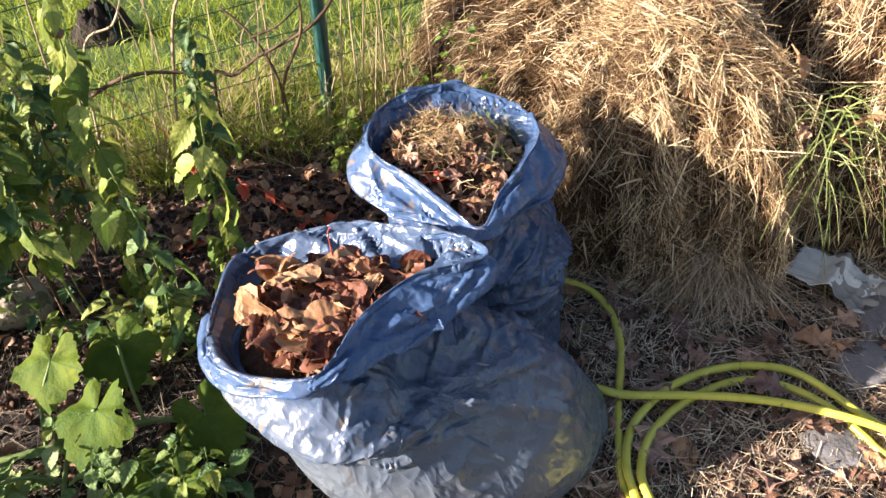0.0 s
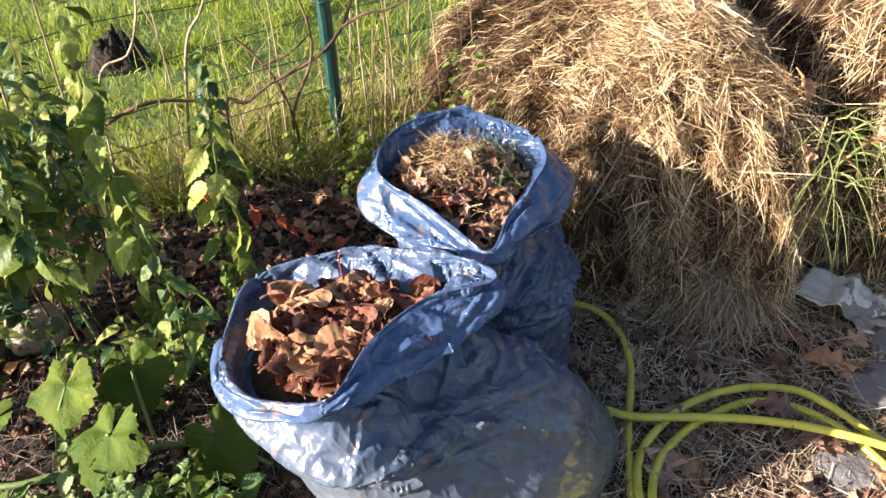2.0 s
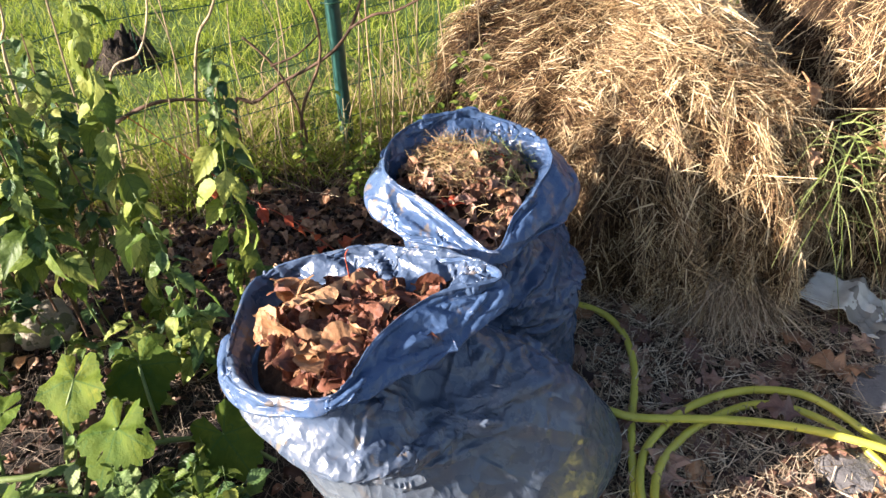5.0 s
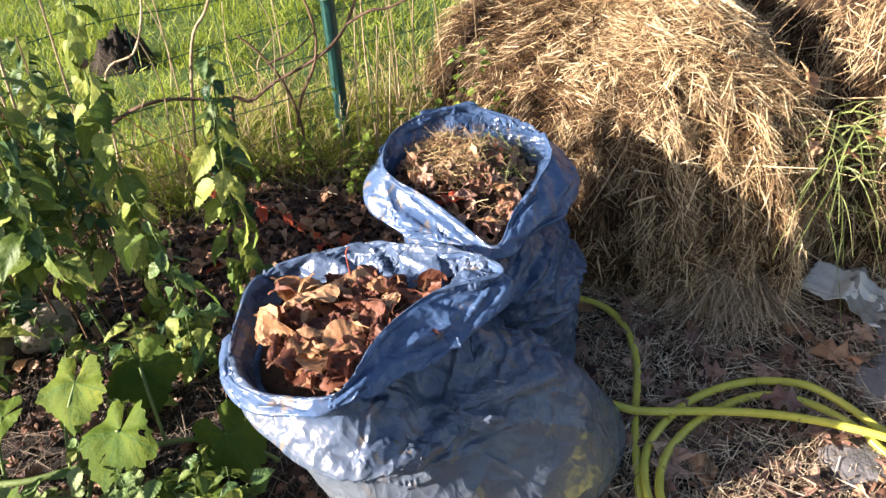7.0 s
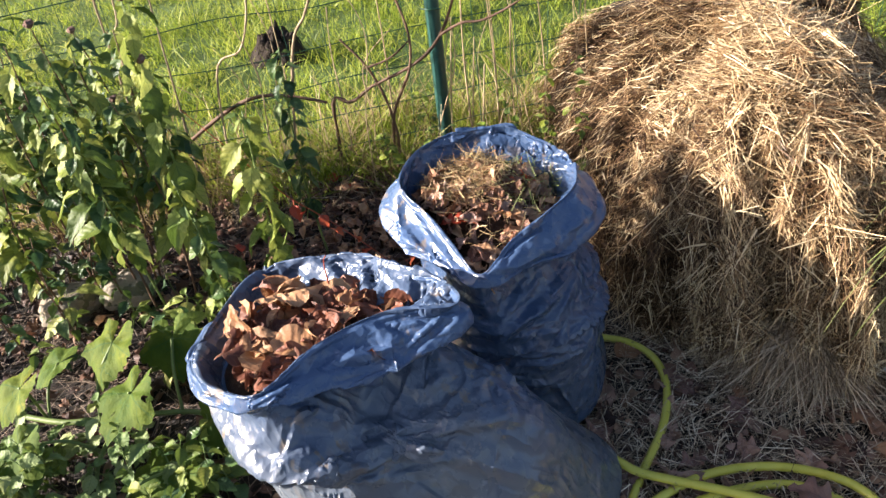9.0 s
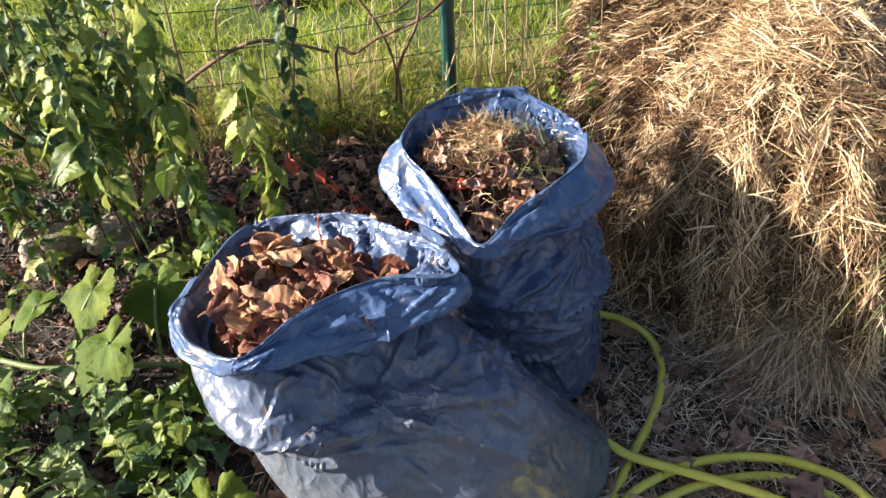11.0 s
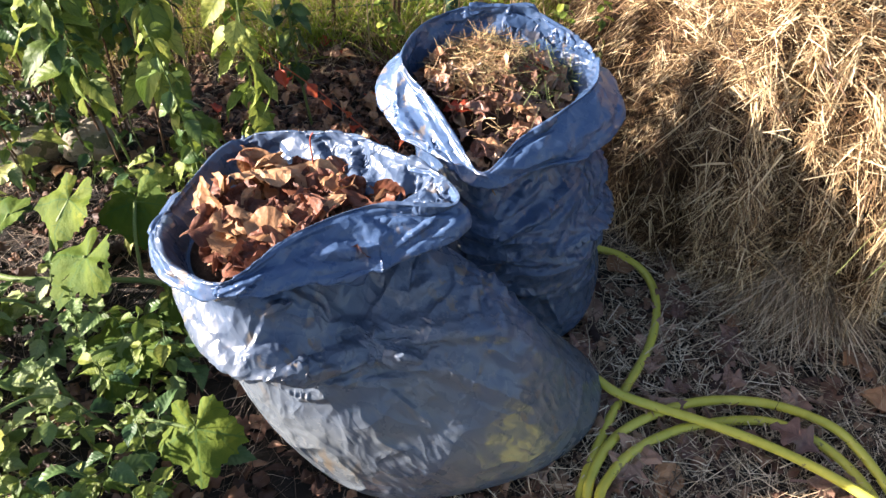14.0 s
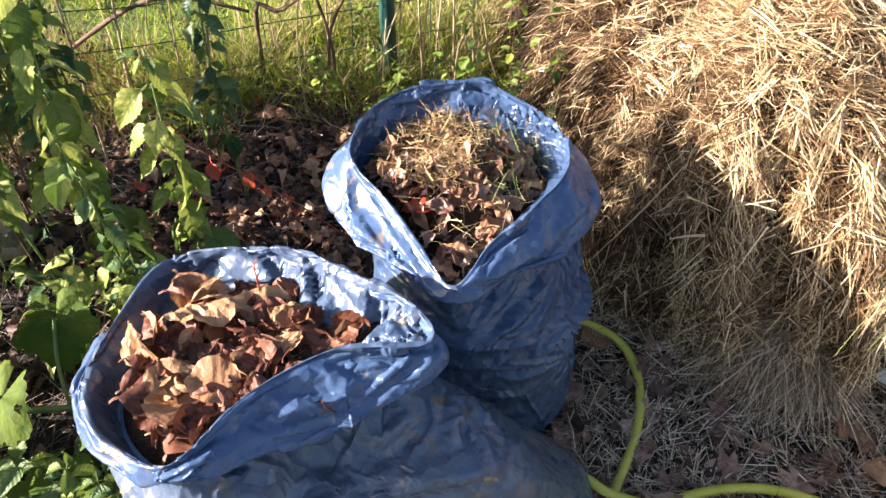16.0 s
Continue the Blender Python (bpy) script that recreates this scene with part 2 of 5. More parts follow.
GREEN_LEAF = organic("green_leaf", [(0.036, 0.074, 0.014), (0.092, 0.145, 0.025), (0.180, 0.225, 0.038), (0.34, 0.33, 0.070)], 18, 0.5, "object", 0.8, 120, 0.26, 0.6,
                     veins=((0.030, 0.070, 0.02), 7.0, 3.2, 0.05, 0.45))
DARK_LEAF = organic("dark_green_leaf", [(0.018, 0.046, 0.020), (0.040, 0.086, 0.032), (0.080, 0.138, 0.044), (0.18, 0.22, 0.06)], 18, 0.4, "object", 0.5, 120, 0.18, 0.65, spec=0.25,
                    veins=((0.07, 0.13, 0.06), 7.0, 3.2, 0.045))
PALE_LEAF = organic("yellowing_leaf", [(0.13, 0.20, 0.04), (0.24, 0.31, 0.065), (0.36, 0.39, 0.10), (0.34, 0.25, 0.11)], 22, 0.5, "object", 0.8, 120, 0.28, 0.4,
                    veins=((0.07, 0.12, 0.03), 7.0, 3.2, 0.05, 0.5))
SQUASH = organic("squash_leaf", [(0.026, 0.056, 0.008), (0.054, 0.094, 0.012), (0.098, 0.130, 0.015), (0.34, 0.29, 0.030)], 15, 0.7, "object", 0.9, 55, 0.22, 0.30, spec=0.12,
                 veins=((0.035, 0.085, 0.022), 3.0, 3.4, 0.035, 0.55), bump_dist=0.006)
SQUASH_PALE = organic("pale_squash_leaf", [(0.22, 0.24, 0.04), (0.40, 0.39, 0.09), (0.56, 0.50, 0.17)], 15, 0.7, "", 0.9, 55, 0.25, 0.30, spec=0.12,
                      veins=((0.30, 0.30, 0.10), 3.0, 3.4, 0.035, 0.5), bump_dist=0.006)
SEEDLING_LEAF = organic("pale_nettle_leaf", [(0.07, 0.13, 0.035), (0.15, 0.23, 0.065), (0.27, 0.33, 0.13), (0.42, 0.40, 0.20)], 20, 0.55, "object", 0.7, 120, 0.25, 0.5,
                        veins=((0.09, 0.15, 0.06), 7.0, 3.2, 0.06, 0.4))
WEED_LEAF = organic("yellow_green_leaf", [(0.09, 0.15, 0.02), (0.19, 0.26, 0.03), (0.34, 0.36, 0.05)], 20, 0.5, "object", 0.4, 120, 0.3, 0.6, veins=((0.14, 0.20, 0.05), 7.0, 3.2, 0.045))
STEM_GREEN = organic("green_stem", [(0.09, 0.14, 0.04), (0.17, 0.22, 0.07)], 30, 0.5, "", 0.3, 120)
STEM_BROWN = organic("brown_stem", [(0.06, 0.035, 0.022), (0.13, 0.075, 0.045), (0.21, 0.13, 0.08)], 30, 0.7, "object", 0.5, 160, spread=0.4)
STEM_TAN = organic("dry_stem", [(0.20, 0.14, 0.08), (0.36, 0.27, 0.16), (0.46, 0.36, 0.23)], 30, 0.7, "object", 0.4, 160, spread=0.4)
GRASS = organic("meadow_grass", [(0.09, 0.14, 0.016), (0.20, 0.28, 0.03), (0.34, 0.39, 0.05), (0.52, 0.48, 0.15)], 3, 0.5, "island", 0.1, 100, 0.42, 0.6)
DRY_GRASS = organic("dry_grass", [(0.11, 0.085, 0.03), (0.26, 0.19, 0.08), (0.40, 0.30, 0.15), (0.54, 0.43, 0.25)], 5, 0.6, "island", 0.1, 100, 0.25, 0.75)
CLIPPING = organic("hedge_clippings", [(0.09, 0.055, 0.025), (0.28, 0.20, 0.09), (0.45, 0.36, 0.18), (0.30, 0.16, 0.08), (0.58, 0.50, 0.30)], 12, 0.6, "island", 0.1, 100, 0.15, 0.75)
HOSE = organic("yellow_green_hose", [(0.42, 0.40, 0.05), (0.54, 0.51, 0.07), (0.60, 0.57, 0.11)], 25, 0.38, "", 0.15, 60, spec=0.5, blotch=((0.16, 0.13, 0.06), 60, 0.66))
POST = organic("green_coated_steel", [(0.012, 0.055, 0.048), (0.02, 0.075, 0.064), (0.03, 0.095, 0.08)], 40, 0.35, "", 0.15, 90, spec=0.5)
WIRE = organic("green_wire", [(0.010, 0.045, 0.028), (0.02, 0.075, 0.045)], 40, 0.4, "", 0.1, 90)
STONE = organic("garden_stone", [(0.17, 0.14, 0.10), (0.28, 0.24, 0.18), (0.38, 0.34, 0.27)], 28, 0.9, "object", 1.0, 70, blotch=((0.09, 0.10, 0.045), 18, 0.56), spread=0.3, bump_dist=0.008)
GREY_SLAB = organic("grey_slab", [(0.10, 0.095, 0.095), (0.17, 0.16, 0.155), (0.26, 0.245, 0.235)], 30, 0.85, "object", 0.9, 60, blotch=((0.08, 0.07, 0.055), 25, 0.6), spread=0.3, bump_dist=0.006)
PAPER = organic("soiled_paper", [(0.46, 0.47, 0.43), (0.62, 0.63, 0.58), (0.70, 0.71, 0.66)], 14, 0.7, "", 0.3, 50, 0.1, blotch=((0.13, 0.11, 0.085), 11, 0.53))
EARTH = organic("molehill_earth", [(0.012, 0.009, 0.007), (0.035, 0.026, 0.019), (0.06, 0.045, 0.033)], 40, 0.95, "", 1.0, 60, bump_dist=0.02)
MULCH = organic("leaf_mulch", [(0.015, 0.009, 0.006), (0.05, 0.026, 0.014), (0.10, 0.052, 0.026)], 45, 0.9, "", 1.0, 70, bump_dist=0.015)
PALE_GRASS = organic("pale_grass", [(0.12, 0.16, 0.04), (0.22, 0.27, 0.08), (0.38, 0.40, 0.17)], 5, 0.5, "island", 0.1, 100, 0.3, 0.7)
SEED = organic("seed_head", [(0.10, 0.055, 0.04), (0.20, 0.12, 0.09)], 40, 0.8, "object", 0.8, 200)

# ---- mesh helpers ----
rng = np.random.default_rng(7)


def mesh_of(name, verts, faces, mat, smooth=True, uv=None):
    me = bpy.data.meshes.new(name)
    me.from_pydata([tuple(map(float, v)) for v in verts] if not isinstance(verts, np.ndarray) else verts.tolist(), [],
                   faces.tolist() if isinstance(faces, np.ndarray) else faces)
    me.materials.append(mat)
    if smooth:
        me.polygons.foreach_set("use_smooth", np.ones(len(me.polygons), bool))
    if uv is not None:
        lay = me.uv_layers.new(name="UVMap")
        idx = np.empty(len(me.loops), np.int32)
        me.loops.foreach_get("vertex_index", idx)
        lay.data.foreach_set("uv", np.asarray(uv, np.float32)[idx].ravel())
    me.update()
    return me


def thing(name, data, label, category, group="", kind="", m=None):
    ob = new(name, data)
    if m is not None:
        ob.matrix_world = m
    return tagged(ob, label, category, group, kind)


def part(name, data, parent, label="", m=None, kind=""):
    ob = new(name, data)
    ob.parent = parent
    if m is not None:
        ob.matrix_basis = m
    return tagged(ob, label, "", "", kind)


def unit(v):
    return v / np.maximum(np.linalg.norm(v, axis=-1, keepdims=True), 1e-9)


def grid_faces(nu, nv, closed=False):
    """Quads of a grid whose rows run over v and columns over u."""
    cols = nu if closed else nu - 1
    a = (np.arange(nv - 1)[:, None] * nu + np.arange(cols)[None]).ravel()
    step = ((np.arange(cols) + 1) % nu - np.arange(cols))
    b = a + np.tile(step, nv - 1)
    return np.stack([a, b, b + nu, a + nu], 1)


def ribbons(name, p, d, side, length, width, bend, mat, segs=2):
    """Many thin tapered blades in one mesh: roots p, directions d, side axes, lengths, widths and a bend towards a vector."""
    n = len(p)
    ts = np.linspace(0, 1, segs + 1)
    v = np.empty((n, segs + 1, 2, 3))
    for k, t in enumerate(ts):
        mid = p + d * (length * t)[:, None] + bend * (t * t)
        half = side * (width * 0.5 * (1 - 0.65 * t))[:, None]
        v[:, k, 0], v[:, k, 1] = mid - half, mid + half
    base = np.arange(n)[:, None] * (2 * (segs + 1)) + 2 * np.arange(segs)[None]
    f = np.stack([base, base + 1, base + 3, base + 2], -1).reshape(-1, 4)
    return mesh_of(name, v.reshape(-1, 3), f, mat, False)


def catmull(points, count, closed=False):
    """Points along a smooth curve through the given ones."""
    pts = np.asarray(points, float)
    n = len(pts)
    out = []
    spans = n if closed else n - 1
    for t in np.linspace(0, spans, count, endpoint=not closed):
        i = min(int(t), spans - 1)
        u = t - i
        q = [pts[(i + k) % n] if closed else pts[min(max(i + k, 0), n - 1)] for k in (-1, 0, 1, 2)]
        out.append(0.5 * (2 * q[1] + (q[2] - q[0]) * u + (2 * q[0] - 5 * q[1] + 4 * q[2] - q[3]) * u * u + (3 * q[1] - q[0] - 3 * q[2] + q[3]) * u ** 3))
    return np.array(out)


def tube(name, points, radius, mat, sides=8, count=24, taper=0.0, wobble=0.0):
    """A round tube along a curve, with caps; it may taper and be knotty."""
    pts = catmull(points, count)
    tan = unit(np.gradient(pts, axis=0))
    ref = np.array([0.0, 0.0, 1.0]) if abs(tan[:, 2]).mean() < 0.8 else np.array([1.0, 0.0, 0.0])
    a = unit(np.cross(tan, ref))
    b = np.cross(a, tan)
    ang = np.linspace(0, 2 * np.pi, sides, endpoint=False)
    r = radius * (1 - taper * np.linspace(0, 1, count))
    if wobble:
        r = r * (1 + wobble * (rng.random(count) - 0.5))
    v = pts[:, None] + (np.cos(ang)[None, :, None] * a[:, None] + np.sin(ang)[None, :, None] * b[:, None]) * r[:, None, None]
    f = grid_faces(sides, count, True).tolist()
    f += [list(range(sides))[::-1], list(range(sides * (count - 1), sides * count))]
    return mesh_of(name, v.reshape(-1, 3), f, mat)


def bumps_of(ang, bumps):
    """Sums of soft local bumps round a loop: rows of degrees, width, radial and upward offset."""
    dr, dz = np.zeros_like(ang), np.zeros_like(ang)
    for deg, wide, r, z in bumps:
        off = (np.degrees(ang) - deg + 180) % 360 - 180
        g = np.exp(-(off / wide) ** 2)
        dr += r * g
        dz += z * g
    return dr, dz


def loop(n, cx, cy, rx, ry, z, rot=0.0, tilt=(0.0, 0.0), square=2.0, bumps=()):
    ang = np.linspace(0, 2 * np.pi, n, endpoint=False)
    c, s = np.cos(ang - radians(rot)), np.sin(ang - radians(rot))
    rad = (abs(c / rx) ** square + abs(s / ry) ** square) ** (-1 / square)
    dr, dz = bumps_of(ang, bumps)
    x, y = (rad + dr) * np.cos(ang), (rad + dr) * np.sin(ang)
    return np.stack([cx + x, cy + y, z + tilt[0] * x + tilt[1] * y + dz], 1)


def ring(points, degs, n):
    """A closed smooth curve through hand-set corners of a bag's mouth; degs: the turn round the bag at which each corner stands."""
    pts, k = np.asarray(points, float), len(points)
    turn = np.linspace(0, 360, n, endpoint=False)
    turn = (turn - degs[0]) % 360 + degs[0]
    par = np.interp(turn, list(degs) + [degs[0] + 360], np.arange(k + 1))
    i = np.minimum(par.astype(int), k - 1)
    u = (par - i)[:, None]
    q = [pts[(i + d) % k] for d in (-1, 0, 1, 2)]
    return 0.5 * (2 * q[1] + (q[2] - q[0]) * u + (2 * q[0] - 5 * q[1] + 4 * q[2] - q[3]) * u * u + (3 * q[1] - q[0] - 3 * q[2] + q[3]) * u ** 3)


def offset_ring(edge, out, down, degs):
    """Copies a mouth's edge outwards on the plan and down, by widths given at each corner."""
    n = len(edge)
    turn = np.linspace(0, 360, n, endpoint=False)
    turn = (turn - degs[0]) % 360 + degs[0]
    xs = list(degs) + [degs[0] + 360]
    o, d = np.interp(turn, xs, list(out) + [out[0]]), np.interp(turn, xs, list(down) + [down[0]])
    tan = sum(np.roll(edge, -k, 0) - np.roll(edge, k, 0) for k in (2, 6, 10))
    nor = unit(np.stack([tan[:, 1], -tan[:, 0], 0 * tan[:, 0]], 1))
    return edge + nor * o[:, None] - np.array([0, 0, 1.0]) * d[:, None]


def loft(loops, per):
    """Rows between loops along smooth curves; per: how many rows for each span."""
    L = np.asarray(loops)
    rows = []
    n = len(L)
    for i in range(n - 1):
        q = [L[max(i - 1, 0)], L[i], L[i + 1], L[min(i + 2, n - 1)]]
        for u in np.linspace(0, 1, per[i], endpoint=False):
            rows.append(0.5 * (2 * q[1] + (q[2] - q[0]) * u + (2 * q[0] - 5 * q[1] + 4 * q[2] - q[3]) * u * u + (3 * q[1] - q[0] - 3 * q[2] + q[3]) * u ** 3))
    rows.append(L[-1])
    return np.array(rows)


def ground_z(x, y):
    """Height of the soil: level by the hose, rising a little to the left and beyond the fence."""
    up = 1 / (1 + np.exp(np.clip((np.asarray(x) + 0.10) / 0.10, -50, 50)))
    back = 1 / (1 + np.exp(np.clip((1.6 - np.asarray(y)) / 0.2, -50, 50)))
    return 0.055 * up + 0.045 * back - 0.012


# ---- leaves ----
def leaf_mesh(name, kind, length, width, mat, fold=0.25, curl=0.3, cup=0.0, crumple=0.0, seed=0, stalk=0.25, nl=9, hole=False, loose=False, saw=0.0):
    """A leaf blade with a midrib fold, lengthwise curl, cupping and crumple; its stalk is a thin tongue at the base."""
    r = np.random.default_rng(seed)
    t = np.linspace(0, 1, nl)
    if kind == "ovate":
        w = np.sin(np.pi * t ** 0.72) * (1 - 0.25 * t)
    elif kind == "lance":
        w = np.sin(np.pi * t ** 0.62) * (1 - 0.45 * t)
    elif kind == "round":
        w = np.sqrt(np.clip(1 - (2 * t - 1) ** 2, 0, 1)) * (1 - 0.15 * t)
    elif kind == "lobed":
        w = np.sin(np.pi * np.clip(t, 0, 1) ** 0.85) * (0.72 + 0.38 * np.cos(t * 19 + 0.6))
    else:
        w = np.sin(np.pi * t ** 0.6)
    w = np.maximum(w, 0.015) * (1 + 0.10 * (r.random(nl) - 0.5))
    s = np.array([-1, -0.72, -0.36, 0, 0.36, 0.72, 1.0])
    v, uv = [], []
    for i in range(nl):
        a = curl * (t[i] - 0.2)
        y0 = length * (np.sin(a) / curl + 0.0 if abs(curl) > 1e-3 else t[i])
        z0 = -length * (1 - np.cos(a)) / curl if abs(curl) > 1e-3 else 0
        for k in s:
            edge = 1 + (0.07 * (r.random() - 0.5) + (saw if i % 2 else -saw) if abs(k) == 1 else 0)
            x = k * w[i] * width * 0.5 * edge
            lift = fold * abs(x) + cup * (x / width) ** 2 * width
            lift += crumple * width * (noise.noise((x / width * 2.3 + seed, t[i] * 3.1, seed * 1.7)) + 0.7 * abs(noise.noise((x / width * 4.4 + seed, t[i] * 6, 3.0))))
            v.append((x, y0 + 0.15 * abs(x) * (1 if kind == "lobed" else 0.3), z0 + lift))
            uv.append((0.5 + k * 0.5, t[i]))
    f = grid_faces(len(s), nl).tolist()
    if hole:
        f = [q for j, q in enumerate(f) if j not in (len(f) // 2 + 2, len(f) // 3)]
    if stalk:
        b = len(v)
        root = np.array(v[3])
        sw = 0.006 * max(0.3, width / 0.09)
        back = stalk * length
        for q, dz in ((0.0, 0.0), (0.5, 0.02), (1.0, 0.08)):
            for sx in (-1, 1):
                v.append((root[0] + sx * sw * 0.5, root[1] - back * q, root[2] - dz * length))
                uv.append((0.5, 0.0))
        f += [[b, b + 1, b + 3, b + 2], [b + 2, b + 3, b + 5, b + 4]]
    v = np.array(v)
    v = v - (v.mean(0) if loose or not stalk else v[-2:].mean(0))
    return mesh_of(name, v, f, mat, not (loose and crumple > 0.25), uv)


def palmate_mesh(name, radius, mat, seed=0, droop=0.3, notch=0.35, lobes=5, cup=0.1, hole=False):
    """A broad lobed leaf (squash, maple): rings round the point where the stalk meets the blade."""
    r = np.random.default_rng(seed)
    na, nr = 61, 7
    ang = np.linspace(-np.pi * 0.93, np.pi * 0.93, na)
    turn = np.mod(ang * lobes / (2 * np.pi), 1.0)
    flat = np.cos(np.pi / lobes) / np.cos(2 * np.pi / lobes * (turn - 0.5))
    lob = flat ** 0.9 * (1 - notch * np.exp(-((turn - 0.5) / 0.16) ** 2)) * (1 + 0.03 * (r.random(na) - 0.5))
    edge = radius * lob * (0.80 + 0.20 * np.cos(ang)) * (1 + 0.05 * np.sin(ang * 23 + seed) + 0.04 * (r.random(na) - 0.5))
    v, uv = [], []
    for k in range(nr):
        q = (k / (nr - 1)) ** 0.9
        for a, e in zip(ang, edge):
            d = max(e * q, 0.0012)
            x, y = d * np.sin(a), d * np.cos(a)
            z = -droop * (d / radius) ** 2 * radius * (0.7 + 0.5 * np.cos(a * 2 + seed)) + cup * abs(x)
            z += radius * 0.10 * noise.noise((x / radius * 2.2 + seed, y / radius * 2.2, seed * 0.7)) + radius * 0.05 * np.cos(a * lobes) * q
            v.append((x, y, z))
            uv.append((0.5 + 0.5 * q * np.sin(a * lobes * 0.5), q))
    f = grid_faces(na, nr).tolist()
    if hole:
        drop = {na * 4 + 9, na * 4 + 10, na * 3 + 30, na * 5 + 20}
        f = [q for j, q in enumerate(f) if j not in drop]
    return mesh_of(name, np.array(v), f, mat, True, uv)


def lay(x, y, z, yaw, tilt=0.0, roll=0.0, size=1.0):
    return Matrix.LocRotScale((x, y, z), Euler((radians(tilt), radians(roll), radians(yaw)), 'XYZ'), (size, size, size))


# ---- ground ----
def build_ground():
    def axis(a, b, fine, far):
        mid = np.linspace(a, b, fine)
        out = np.geomspace(0.3, far, 12)
        return np.concatenate([a - out[::-1], mid, b + out])
    xs, ys = axis(-3.0, 2.6, 150, 400.0), axis(-0.8, 4.6, 150, 400.0)
    X, Y = np.meshgrid(xs, ys)
    Z = ground_z(X, Y)
    near = (X > -3.2) & (X < 2.8) & (Y > -1) & (Y < 4.8)
    for j, i in zip(*np.nonzero(near)):
        Z[j, i] += 0.010 * noise.noise((X[j, i] * 4, Y[j, i] * 4, 0.3)) + 0.006 * noise.noise((X[j, i] * 15, Y[j, i] * 15, 2.0))
    me = mesh_of("ground", np.stack([X, Y, Z], -1).reshape(-1, 3), grid_faces(len(xs), len(ys)), SOIL)
    thing("ground", me, "dark garden soil running into a green meadow", "ground", kind="structure")


build_ground()


# ---- bags ----
def crease_lines(p, scale):
    """Thin raised lines between irregular cells, as in crumpled film."""
    d = noise.voronoi(Vector(p) * scale)[0]
    return math.exp(-((d[1] - d[0]) / 0.13) ** 2)


def press_fold(rows, off, turn0, row0, turn1, row1, wide, amp, under=0.4):
    """Adds a sharp fold between two places on the bag (degrees round, share of the rows): gentle above, steep below."""
    m, n = rows.shape[:2]
    k = 60
    jj = np.clip(np.linspace(row0, row1, k) * (m - 1), 0, m - 1)
    ii = np.linspace(turn0, turn1, k) / 360 * n
    line = rows[jj.astype(int), np.round(ii).astype(int) % n]
    d2 = np.full((m, n), 1e9)
    near = np.zeros((m, n), int)
    for q in range(k):
        dq = ((rows - line[q]) ** 2).sum(-1)
        hit = dq < d2
        d2[hit], near[hit] = dq[hit], q
    below = np.arange(m)[:, None] < jj[near]
    w = np.where(below, wide * under, wide)
    taper = np.sin(np.pi * (near + 0.7) / (k + 0.4)) ** 0.6
    off += amp * taper * np.maximum(0, 1 - np.sqrt(d2) / w)


def crumple(rows, over_u, over_v, out_most, in_most, seed, hush):
    """Lets a film with more stuff than its form needs buckle: springs with over-long rest lengths, held near the form, coarse to fine."""
    r = np.random.default_rng(seed)
    m, n = rows.shape[:2]
    move = None
    for stride, rounds, pull in ((9, 420, 0.0012), (5, 260, 0.0018), (2, 140, 0.003), (1, 60, 0.004)):
        jj = np.unique(np.append(np.arange(0, m, stride), m - 1))
        form = rows[jj][:, ::stride]
        eu, ev = over_u[jj][:, ::stride], over_v[jj][:, ::stride]
        nor = unit(np.cross(np.roll(form, -1, 1) - np.roll(form, 1, 1), np.gradient(form, axis=0)))
        mm, nn = form.shape[:2]
        if move is None:
            move = nor * (0.008 * r.normal(size=(mm, nn)))[..., None]
        else:
            oj, on = move.shape[:2]
            fj = np.interp(jj, last_jj, np.arange(oj))
            j0 = np.minimum(fj.astype(int), oj - 2)
            wj = (fj - j0)[:, None, None]
            mid = move[j0] * (1 - wj) + move[j0 + 1] * wj
            fi = np.arange(nn) * on / nn
            i0 = fi.astype(int)
            wi = (fi - i0)[None, :, None]
            move = mid[:, i0 % on] * (1 - wi) + mid[:, (i0 + 1) % on] * wi
            move = move + nor * (0.0002 * stride * r.normal(size=(mm, nn)))[..., None]
        last_jj = jj
        p = form + move
        lu = np.linalg.norm(np.roll(form, -1, 1) - form, axis=-1) * (1 + eu)
        lv = np.linalg.norm(form[1:] - form[:-1], axis=-1) * (1 + ev[:-1])
        la = np.linalg.norm(np.roll(form, -1, 1)[1:] - form[:-1], axis=-1) * (1 + 0.5 * (eu[:-1] + ev[:-1]))
        lb = np.linalg.norm(np.roll(form, 1, 1)[1:] - form[:-1], axis=-1) * (1 + 0.5 * (eu[:-1] + ev[:-1]))
        for _ in range(rounds):
            f = np.zeros_like(p)
            d = np.roll(p, -1, 1) - p
            l = np.linalg.norm(d, axis=-1)
            c = d * ((l - lu) / np.maximum(l, 1e-6))[..., None]
            f += c - np.roll(c, 1, 1)
            for other, rest, gain in ((p[1:], lv, 1.0), (np.roll(p, -1, 1)[1:], la, 0.5), (np.roll(p, 1, 1)[1:], lb, 0.5)):
                d = other - p[:-1]
                l = np.linalg.norm(d, axis=-1)
                c = d * ((l - rest) / np.maximum(l, 1e-6))[..., None] * gain
                f[:-1] += c
                if other is not None:
                    sh = 0 if rest is lv else (1 if rest is la else -1)
                    f[1:] -= np.roll(c, sh, 1)
            p = p + 0.17 * f
            dis = p - form
            h = (dis * nor).sum(-1)
            dis = dis - nor * (h - np.clip(h, -in_most, out_most))[..., None]
            p = form + dis * (1 - pull)
        move = p - form
    for _ in range(2):
        soft = (np.roll(move, 1, 1) + np.roll(move, -1, 1)) * 0.25 + move * 0.5
        soft[1:-1] = 0.5 * soft[1:-1] + 0.25 * (soft[2:] + soft[:-2])
        move = move * (1 - hush) + soft * hush
    return rows + move


